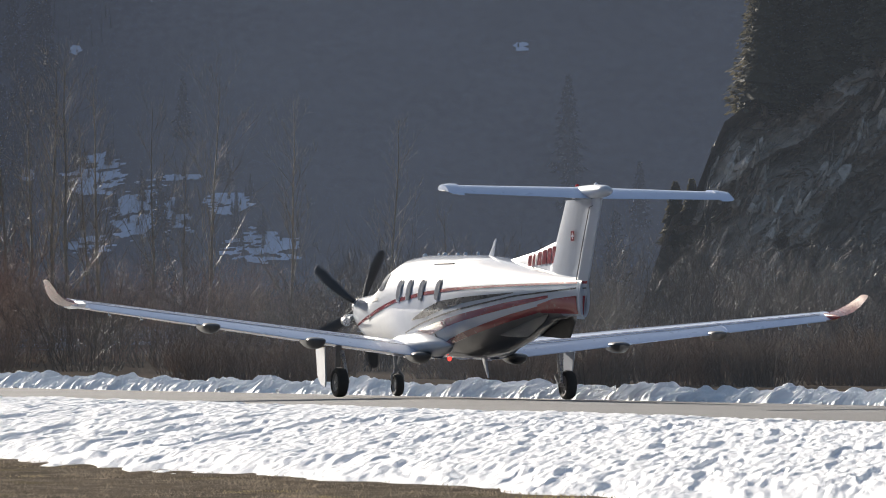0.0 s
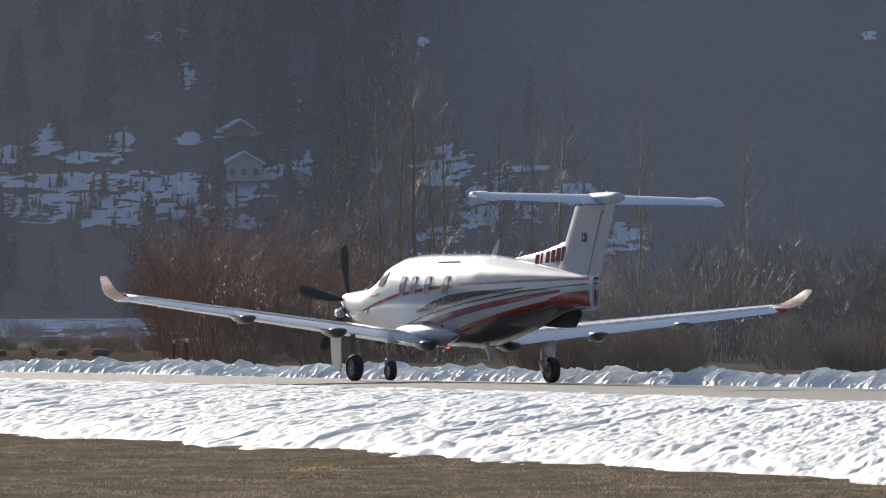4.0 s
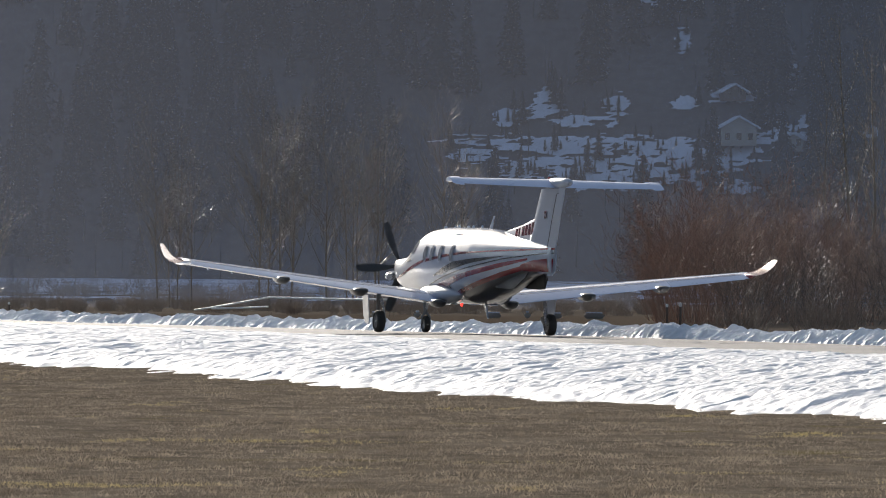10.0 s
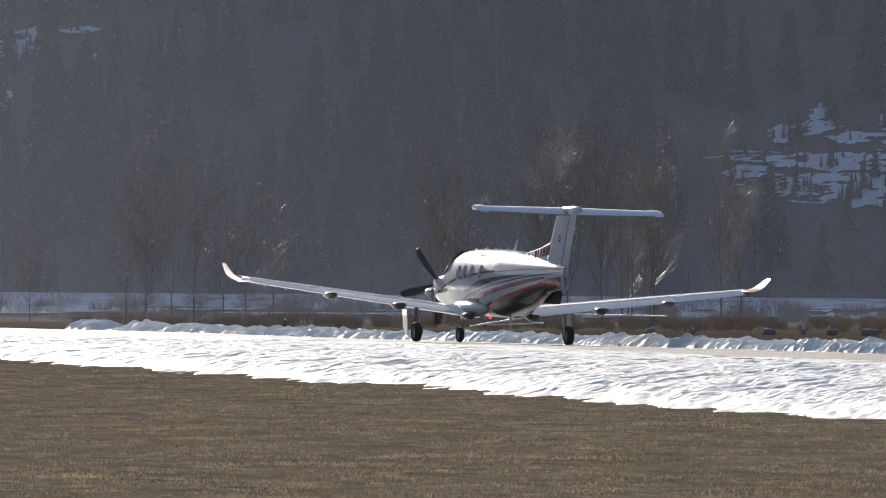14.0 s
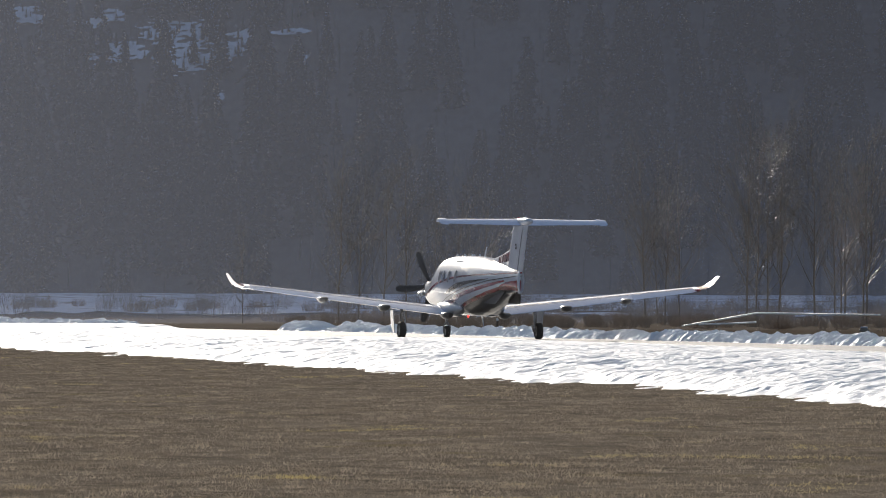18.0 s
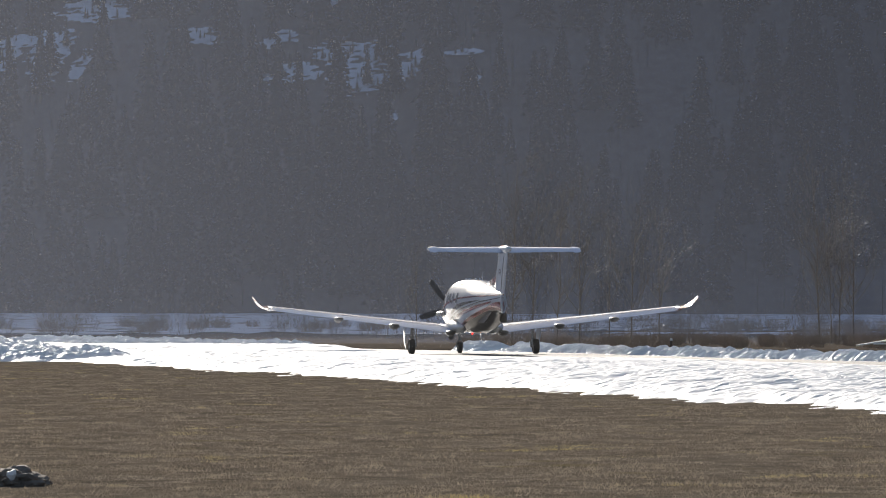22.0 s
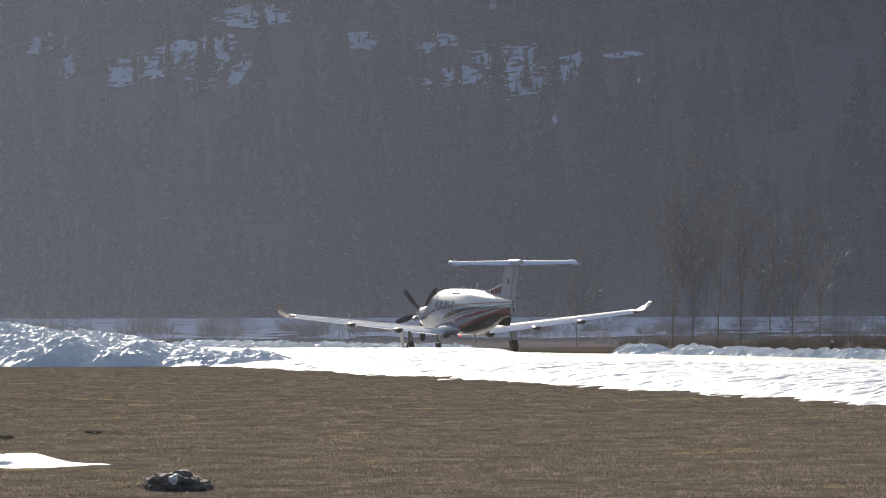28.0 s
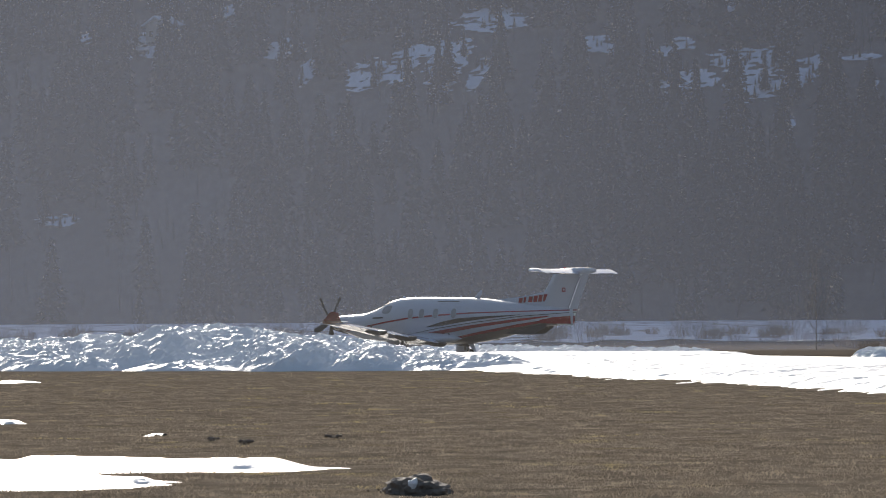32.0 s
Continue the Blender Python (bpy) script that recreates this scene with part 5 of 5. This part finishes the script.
def outcrop():
    """A cliff of slanting slabs: broken ridged strata, each step a face of its own."""
    g2 = random.Random(3)
    root = tagged(new("rock_outcrop"), "steep brown rock outcrop with slanting glinting slabs", "rock")
    cx, cy, cz = polar(4.9, 252)
    root.matrix_basis = pose(cx, cy, cz, 0, 0, -4.9)
    X, V = np.meshgrid(np.linspace(-12.5, 22, 260), np.linspace(0, 1, 150), indexing="ij")
    top = np.interp(X, OUT_X, OUT_Z)
    H = V * top
    slant = H * 0.9 - X * 0.75
    along = H * 0.75 + X * 0.9
    slabs = np.floor(4.0 * (slant / 5 + 0.9 * fbm(along / 6, slant / 3, 3, 301))) / 4.0
    blocks = fbm(along / 2.2, slant / 0.9, 3, 307)
    ridged = np.abs(fbm(slant / 1.6, along / 5, 4, 311) - 0.5)
    cavern = sstep(0.52, 0.66, fbm(X / 5 + 3, H / 4, 3, 317))
    Y = 4.2 * V + 3.4 * (slabs - np.floor(slabs)) + 3.4 * ridged + 1.0 * np.floor(blocks * 5) / 3 + 1.6 * cavern + 3.0 * np.clip((-7 - X) / 5, 0, 1)
    rock = grid_object("cliff_face", X, Y - 4, H + 0.25 * (blocks - 0.5), ROCK, smooth=False)
    rock.parent = root
    shapes = []
    for k in range(9):
        bm = bmesh.new()
        w, t, n = g2.uniform(0.10, 0.30), g2.uniform(0.05, 0.14), 5
        rings = []
        for i in range(4):
            q = i / 3
            sq = (0.8, 1.0, 0.9, 0.55)[i] * g2.uniform(0.75, 1.2)
            rings.append([(w * sq * math.cos(a + 0.3 * g2.random()), t * sq * math.sin(a), -0.5 + q + g2.uniform(-0.14, 0.14)) for a in [2 * math.pi * m / n for m in range(n)]])
        loft(bm, rings)
        me = bpy.data.meshes.new("slab")
        bm.to_mesh(me)
        bm.free()
        me.materials.append(SLAB)
        shapes.append(me)
    # the face's own depth where a slab is laid on it
    for k in range(150):
        if k < 45:
            x, z = g2.gauss(-5.9, 0.5), g2.gauss(8.4, 1.0)
        elif k < 75:
            x, z = g2.gauss(-7.2, 0.5), g2.gauss(8.2, 0.9)
        elif k < 120:
            q = g2.random()
            x, z = -4.6 + 5.4 * q + g2.gauss(0, 0.35), 6.4 + 8.0 * q + g2.gauss(0, 0.7)
        else:
            x, z = g2.uniform(-9, 4), g2.uniform(4, 11)
        zt = float(np.interp(x, OUT_X, OUT_Z))
        z = min(z, zt * 0.96)
        i, j = int((x + 12.5) / 34.5 * 259), int(z / zt * 149)
        slab = new("slab", shapes[k % 9])
        slab.parent = root
        slab.matrix_basis = pose(x, float(Y[i, j]) - 4.2, z, g2.gauss(-8, 12), g2.gauss(24, 9), g2.gauss(-40, 35)) @ Matrix.Diagonal((g2.uniform(0.6, 1.5), g2.uniform(0.6, 1.5), g2.uniform(0.45, 1.6), 1))
    bx, by = np.meshgrid(np.linspace(-12, 22, 40), np.linspace(0, 40, 30), indexing="ij")
    back = grid_object("top_ledge", bx, by + 1.5, np.interp(bx, OUT_X, OUT_Z) - by * 0.2 + 0.5 * (fbm(bx / 2, by / 2, 3, 319) - 0.5), SOIL)
    back.parent = root
    turn = pose(cx, cy, cz, 0, 0, -4.9)
    spots = [(g2.uniform(-6.4, 12), g2.uniform(0.5, 7), 1.0) for k in range(64)] + [(-10.2, 4.0, 0.55), (-9.3, 2.0, 0.3), (-3.5, -2.0, 0.3), (6.0, -3.0, 0.35)]
    for x, y, size in spots:
        base = float(np.interp(x, OUT_X, OUT_Z)) if y > 0 else 2.0
        t = tagged(new("spruce"), "dark spruce growing on the rock outcrop", "tree", "spruces on the outcrop")
        h = g2.uniform(5.5, 9.5) * (size if size < 1 else 1)
        p = turn @ Vector((x, y, 0))
        t.location = (p.x, p.y, cz + base - max(y, 0) * 0.2 - 0.6)
        bm = bmesh.new()
        tube(bm, [(0, 0, 0), (0, 0, h * 0.6), (0, 0, h)], [0.14, 0.09, 0.02], 6)
        part("trunk", bm, BARK, t)
        vv, ff = needle_cloud(g2.randrange(9999), h, h * g2.uniform(0.20, 0.30), 2600, 0.26)
        mesh_object("crown", vv.tolist(), ff.tolist(), PINE, t)
    return root


outcrop()

# ---------------------------------------------------------------- snow heaps by the turn-off
mound("snow_mound", [(-77.0, 162.8, 4.4, 6.0, 1.30), (-72.8, 163.2, 4.8, 6.3, 1.72), (-69.6, 163.0, 4.4, 6.0, 1.42), (-80.6, 163.0, 4.2, 5.2, 1.15), (-66.0, 162.0, 3.6, 5.0, 0.80), (-75.6, 157.6, 2.6, 1.8, 0.50), (-71.0, 157.0, 2.2, 1.5, 0.35)],
      "high tipped mound of old snow, its near side in shade", 401, -88, -60, 154, 171)
mound("snow_mound", [(-66.6, 158.0, 2.6, 3.2, 1.12), (-64.2, 158.0, 2.8, 3.2, 0.85), (-61.4, 157.6, 3.0, 2.9, 0.55)],
      "lower tipped mound of clean snow beside the taxiway", 421, -72, -57, 153.5, 163)


# ---------------------------------------------------------------- turf
def grass():
    """Matted dry blades over the turf that lies before the snow."""
    r = np.random.RandomState(17)
    n0 = 105000
    az = np.radians(r.uniform(-28, 6.5, n0))
    d = 37 * (165 / 37) ** r.uniform(0, 1, n0)
    x, y = np.sin(az) * d, np.cos(az) * d
    s, n = s_n(x, y)
    edge = turf_edge(s) + 0.3
    ok = n < edge
    x, y, d = x[ok], y[ok], d[ok]
    k = 7
    x, y, d = np.repeat(x, k), np.repeat(y, k), np.repeat(d, k)
    x, y = x + r.normal(0, 0.07, len(x)), y + r.normal(0, 0.07, len(x))
    z = turf_z(x, y) - 0.004
    h = r.uniform(0.012, 0.036, len(x)) * (0.4 + 1.5 * fbm(x / 0.5, y / 0.9, 3, 14) ** 1.5)
    w = r.uniform(0.003, 0.007, len(x)) * np.clip(d / 60, 1, 2.2)
    a, lean = r.uniform(0, 6.283, len(x)), r.uniform(0.2, 1.6, len(x)) * h
    tip = np.stack([x + np.cos(a) * lean, y + np.sin(a) * lean, z + h], 1)
    b = r.uniform(0, 6.283, len(x))
    p0 = np.stack([x - w * np.cos(b), y - w * np.sin(b), z], 1)
    p1 = np.stack([x + w * np.cos(b), y + w * np.sin(b), z], 1)
    v = np.stack([p0, p1, tip], 1).reshape(-1, 3)
    m = len(x)
    me = bpy.data.meshes.new("grass")
    me.vertices.add(3 * m)
    me.vertices.foreach_set("co", v.ravel())
    me.loops.add(3 * m)
    me.loops.foreach_set("vertex_index", np.arange(3 * m, dtype=np.int32))
    me.polygons.add(m)
    me.polygons.foreach_set("loop_start", np.arange(0, 3 * m, 3, dtype=np.int32))
    me.materials.append(BLADE)
    me.update(calc_edges=True)
    return tagged(new("grass", me), "short matted dry winter grass, brown with yellow-green streaks", "grass", kind="stuff")


grass()


def molehill(x, y, r, h, label, seed):
    g3 = random.Random(seed)
    root = tagged(new("molehill"), label, "molehill", "molehills in the turf")
    root.location = (x, y, float(ground_z(x, y)) - 0.04)
    bm = bmesh.new()
    bmesh.ops.create_icosphere(bm, subdivisions=4, radius=1.0)
    for v in bm.verts:
        q = 0.85 + 0.3 * noise.noise(v.co * 1.9 + Vector((seed, 0, 0))) + 0.14 * noise.noise(v.co * 7)
        v.co = Vector((v.co.x * r * q, v.co.y * r * q, max(v.co.z, -0.1) * h * (q + 0.2)))
    part("soil_mound", bm, SOIL, root, smooth=False)
    for k in range(14):
        bm = bmesh.new()
        bmesh.ops.create_icosphere(bm, subdivisions=1, radius=g3.uniform(0.01, 0.03))
        for v in bm.verts:
            v.co *= g3.uniform(0.7, 1.2)
        c = part("clod", bm, SOIL, root, smooth=False)
        a, q = g3.uniform(0, 6.283), g3.uniform(0.5, 1.6)
        c.location = (math.cos(a) * r * q, math.sin(a) * r * q, 0.03 + max(0, h * (0.9 - q)))
    return root


big_hill = molehill(-17.92, 45.0, 0.35, 0.155, "dark crumbly molehill with a lump of snow on it", 1)
bm = bmesh.new()
bmesh.ops.create_icosphere(bm, subdivisions=2, radius=0.06)
for v in bm.verts:
    v.co *= 0.8 + 0.5 * noise.noise(v.co * 30)
lump = tagged(part("snow_lump", bm, SNOW, None, smooth=False), "small lump of leftover snow on the molehill", "snow")
lump.location = (-17.85, 44.72, 0.06)
molehill(-18.1, 45.1, 0.16, 0.12, "dark crumbly molehill beside a larger one", 2)
for k, (x, y, r) in enumerate([(-27.48, 62.76, 0.15), (-28.62, 64.2, 0.13), (-27.55, 66.0, 0.17)]):
    molehill(x, y, r * 0.45, r * 0.11, "small dark molehill in the turf", 10 + k)


def thaw_patch(cx, cy, rx, ry, turn, h, label, seed):
    """A leftover sheet of thawing snow on the turf."""
    u, v = np.meshgrid(np.arange(-1.4, 1.4, 0.09 / rx), np.arange(-1.4, 1.4, 0.09 / ry), indexing="ij")
    c, s_ = math.cos(radians(turn)), math.sin(radians(turn))
    X, Y = cx + u * rx * c - v * ry * s_, cy + u * rx * s_ + v * ry * c
    d = np.hypot(u, v) + 0.55 * (fbm(X / 0.8, Y / 0.8, 4, seed) - 0.5)
    H = sstep(0, 1, (1 - d) / 0.35)
    Z = ground_z(X, Y) - 0.05 + H * (h + 0.09 * (fbm(X / 0.35, Y / 0.6, 3, seed + 1) - 0.5))
    k = (d < 1)[1:, 1:] | (d < 1)[:-1, :-1]
    return tagged(grid_object("thaw_patch", X, Y, Z, SNOW, k), label, "snow patch", "snow patches on the turf")


thaw_patch(-24.2, 51.9, 2.4, 1.6, 8, 0.10, "thin sheet of leftover snow on the turf", 501)
thaw_patch(-23.7, 46.4, 2.6, 1.7, 5, 0.10, "thin sheet of leftover snow on the turf", 511)
thaw_patch(-62.6, 126.5, 0.7, 1.6, 10, 0.04, "narrow leftover of snow on the turf", 521)
thaw_patch(-36.9, 74.6, 0.28, 0.3, 0, 0.05, "small leftover of snow on the turf", 531)
thaw_patch(-30.8, 67.2, 0.12, 0.15, 0, 0.04, "small leftover of snow on the turf", 541)


# ---------------------------------------------------------------- things behind the taxiway
def poles():
    """White poles propped on trestles, one end resting on the ground."""
    root = tagged(new("barrier_poles"), "white wooden barrier poles propped on low trestles behind the snow ridge", "barrier")
    for az0, z0, az1, z1, d0, d1 in ((-12.27, 0.14, -11.43, 0.74, 226, 222), (-11.43, 0.74, -10.05, 0.70, 222, 215), (-12.08, 0.22, -11.44, 0.34, 224, 221)):
        a, b = polar(az0, d0), polar(az1, d1)
        bm = bmesh.new()
        tube(bm, [(a[0], a[1], z0), ((a[0] + b[0]) / 2, (a[1] + b[1]) / 2, (z0 + z1) / 2 - 0.02), (b[0], b[1], z1)], [0.028, 0.03, 0.028], 8)
        part("pole", bm, WHITEWOOD, root)
        bm = bmesh.new()
        tube(bm, [(a[0], a[1], z0 + 0.03), ((a[0] + b[0]) / 2, (a[1] + b[1]) / 2, (z0 + z1) / 2 + 0.012), (b[0], b[1], z1 + 0.03)], [0.022, 0.026, 0.022], 6)
        part("snow_cover", bm, SNOW, root, "thin cover of snow")
    for az, d, z in ((-11.43, 222, 0.71), (-10.7, 218, 0.70), (-10.05, 215, 0.67), (-11.95, 224, 0.26)):
        x, y, z0 = polar(az, d)
        bm = bmesh.new()
        tube(bm, [(x - 0.12, y, z0 - 0.1), (x, y, z)], [0.010, 0.008], 5)
        tube(bm, [(x + 0.12, y, z0 - 0.1), (x, y, z)], [0.010, 0.008], 5)
        part("trestle", bm, BARK, root)
    return root


poles()


def marker(az, d, h, label):
    x, y, z = polar(az, d)
    root = tagged(new("marker_post"), label, "post", "marker posts along the ridge")
    root.location = (x, y, z)
    bm = bmesh.new()
    tube(bm, [(0, 0, -0.2), (0, 0, h * 0.85)], [0.045, 0.04], 8)
    part("post", bm, TIMBER, root)
    bm = bmesh.new()
    tube(bm, [(0, 0, h * 0.85), (0, 0, h), (0, 0, h + 0.02)], [0.05, 0.05, 0.02], 8)
    part("cap", bm, WHITEWOOD, root)
    return root


for az, d, h in ((-6.83, 190, 0.75), (-6.95, 185, 0.7), (-14.35, 200, 0.5), (-6.8, 168, 0.8)):
    marker(az, d, h, "short dark post with a pale top behind the snow ridge")


def bale(az, d, w, h, label):
    x, y, z = polar(az, d)
    root = tagged(new("covered_pallet"), label, "pallet", "low covered loads behind the ridge")
    root.matrix_basis = pose(x, y, z, 0, 0, -az)
    bm = bmesh.new()
    box(bm, (-w / 2, -0.4, 0.0), (w / 2, 0.4, h), 0.06)
    for v in bm.verts:
        v.co.z += 0.04 * noise.noise(v.co * 3) if v.co.z > 0.2 else 0
    part("tarpaulin", bm, PLASTER, root)
    bm = bmesh.new()
    box(bm, (-w / 2 + 0.05, -0.35, h - 0.01), (w / 2 - 0.05, 0.35, h + 0.05), 0.02)
    part("snow_cover", bm, SNOW_SHADE_BLUE, root)


for az, w, h in ((-10.23, 0.40, 0.30), (-9.76, 0.25, 0.36), (-8.90, 0.60, 0.32), (-8.52, 0.25, 0.40), (-8.20, 0.50, 0.34), (-7.77, 0.80, 0.36)):
    bale(az, 208, w, h * 0.62, "low grey covered load with snow on top")


# ---------------------------------------------------------------- houses on the slope
def house(u, v, w, d, h, turn, label, windows, wall=PLASTER):
    x, y, z = (float(c) for c in hill_point(u, v))
    root = tagged(new("house"), label, "house", "houses on the slope")
    root.matrix_basis = pose(x, y - 2.0, z - 1.0, 0, 0, turn)
    bm = bmesh.new()
    pts = [(-w / 2, 0), (w / 2, 0), (w / 2, h), (0, h + w * 0.28), (-w / 2, h)]
    loft(bm, [[(a, -d / 2, b) for a, b in pts], [(a, d / 2, b) for a, b in pts]])
    part("wall", bm, wall, root, smooth=False)
    for sx in (-1, 1):
        bm = bmesh.new()
        o = 0.7
        ax, az_ = sx * (w / 2 + o), h - o * 0.56
        loft(bm, [[(0, yy, h + w * 0.28), (ax, yy, az_), (ax, yy, az_ + 0.35), (0, yy, h + w * 0.28 + 0.35)] for yy in (-d / 2 - o, d / 2 + o)])
        part("roof", bm, SNOW_SHADE_BLUE, root, "snow-covered roof half", smooth=False)
    for k in range(windows):
        px = -w / 2 + w * (k + 0.5) / windows
        for row in range(2 if h > 4 else 1):
            bm = bmesh.new()
            box(bm, (px - 0.45, -d / 2 - 0.06, 1.1 + 2.5 * row), (px + 0.45, -d / 2 + 0.05, 2.3 + 2.5 * row), 0.02)
            win = part("window", bm, TIMBER, root, smooth=False)
            bm = bmesh.new()
            box(bm, (px - 0.36, -d / 2 - 0.075, 1.2 + 2.5 * row), (px + 0.36, -d / 2 - 0.05, 2.2 + 2.5 * row))
            part("pane", bm, PANEGLASS, win, smooth=False)
    return root


house(-101, 44.0, 6.5, 6, 3.4, 14, "pale plastered hillside house with a snow-covered roof", 3)
house(-90, 42.5, 3.6, 3.5, 2.2, -6, "small grey shed with snow on its roof", 2)
house(-103, 57.5, 4.2, 4, 1.8, 20, "small dark timber chalet under deep snow", 2, TIMBER)
house(-445, 97.5, 5.5, 5, 3.6, -12, "pale hillside house with a steep snow-covered roof", 2)


# ---------------------------------------------------------------- motion
ROLL = [
    (0.0, 0.21, 95.00, 19.70, 0.91),
    (0.5, -0.45, 96.28, 22.82, 1.01),
    (1.0, -1.23, 97.52, 25.01, 1.17),
    (1.5, -2.09, 98.76, 26.43, 1.11),
    (2.0, -3.03, 100.22, 27.39, 1.13),
    (2.5, -4.00, 101.78, 27.97, 1.11),
    (3.0, -4.99, 103.04, 28.13, 1.15),
    (3.5, -6.01, 104.54, 28.36, 1.11),
    (5.5, -10.30, 110.75, 29.12, 0.95),
    (6.0, -11.43, 112.29, 28.69, 0.94),
    (6.5, -12.55, 113.98, 27.92, 0.92),
    (7.0, -13.71, 115.95, 27.46, 0.85),
    (7.5, -14.82, 117.71, 26.96, 0.75),
    (8.0, -15.93, 119.27, 27.07, 0.70),
    (8.5, -17.07, 121.01, 27.21, 0.77),
    (9.0, -18.19, 122.58, 27.67, 0.85),
    (9.5, -19.35, 124.45, 27.71, 1.00),
    (10.0, -20.50, 126.23, 27.39, 1.06),
    (10.5, -21.64, 127.88, 27.03, 1.02),
    (11.0, -22.82, 129.87, 26.58, 0.94),
    (11.5, -24.02, 131.91, 26.54, 0.82),
    (12.0, -25.22, 133.89, 26.47, 0.76),
    (12.5, -26.42, 135.87, 27.01, 0.81),
    (13.0, -27.66, 137.91, 27.93, 0.93),
    (13.5, -28.87, 139.77, 28.45, 1.03),
    (14.0, -30.11, 141.51, 29.10, 1.10),
    (14.5, -31.46, 143.48, 29.54, 1.10),
    (15.0, -32.83, 145.44, 29.29, 1.01),
    (15.5, -34.12, 147.11, 28.99, 0.95),
    (17.5, -39.95, 156.10, 28.51, 0.31),
    (18.0, -41.36, 158.15, 28.33, 0.23),
    (18.5, -42.81, 160.52, 28.50, 0.21),
    (19.0, -44.21, 162.64, 28.27, 0.03),
    (19.5, -45.59, 164.83, 27.76, -0.16),
    (20.0, -47.10, 167.32, 27.25, -0.23),
    (20.5, -48.57, 169.89, 26.51, -0.21),
    (21.0, -49.89, 172.04, 25.86, -0.22),
    (21.5, -51.09, 173.74, 25.86, -0.21),
    (22.0, -52.22, 175.48, 25.64, -0.12),
    (22.5, -53.49, 177.84, 25.46, 0.01),
    (23.0, -54.83, 180.53, 25.43, 0.05),
    (23.5, -56.05, 182.93, 25.51, 0.03),
    (24.0, -57.27, 185.12, 26.12, 0.05),
    (24.5, -58.45, 187.30, 26.86, 0.06),
    (25.0, -59.72, 189.67, 27.60, 0.10),
    (25.5, -61.03, 191.81, 28.24, 0.04),
    (27.5, -65.69, 198.64, 33.29, -0.50),
    (28.0, -66.75, 199.42, 36.68, -0.55),
    (28.5, -67.84, 199.97, 40.41, -0.54),
    (29.0, -68.87, 200.20, 44.26, -0.47),
    (29.5, -70.04, 199.52, 51.13, -0.41),
    (30.0, -71.09, 198.46, 57.09, -0.35),
    (30.5, -72.35, 197.50, 63.44, -0.27),
    (31.0, -73.49, 196.54, 67.28, -0.28),
    (31.5, -74.77, 195.24, 71.64, -0.14),
    (32.0, -76.21, 193.89, 76.16, 0.10),
]


def motions():
    rows = []
    for t, x, y, heading, lean in ROLL:
        s, n = s_n(x, y)
        rows.append((t, pose(x, y, float(road_z(s, n)), 0, lean, heading)))
    walk(plane, rows)
    spins = []
    for k in range(321):
        t = k / 10
        phase = float(np.interp(t, [0, 1, 6, 8, 9, 11, 15, 18, 19, 32], [71, 28, 25, 20, 25, 57, 55, 43, 58, 58]))
        spins.append((t, pose(0, 5.52, 1.71, 0, 90 - phase + 86.4 * k, 0)))
    walk(propeller, spins)
    times = [k / 25 for k in range(801)]
    px, py = (np.interp(times, [q[0] for q in ROLL], [q[c] for q in ROLL]) for c in (1, 2))
    gone = np.concatenate([[0], np.cumsum(np.hypot(np.diff(px), np.diff(py)))])
    for tyre, centre, r in rolling:
        walk(tyre, [(t, pose(*centre, -math.degrees(d / r), 0, 0)) for t, d in zip(times, gone)])


motions()
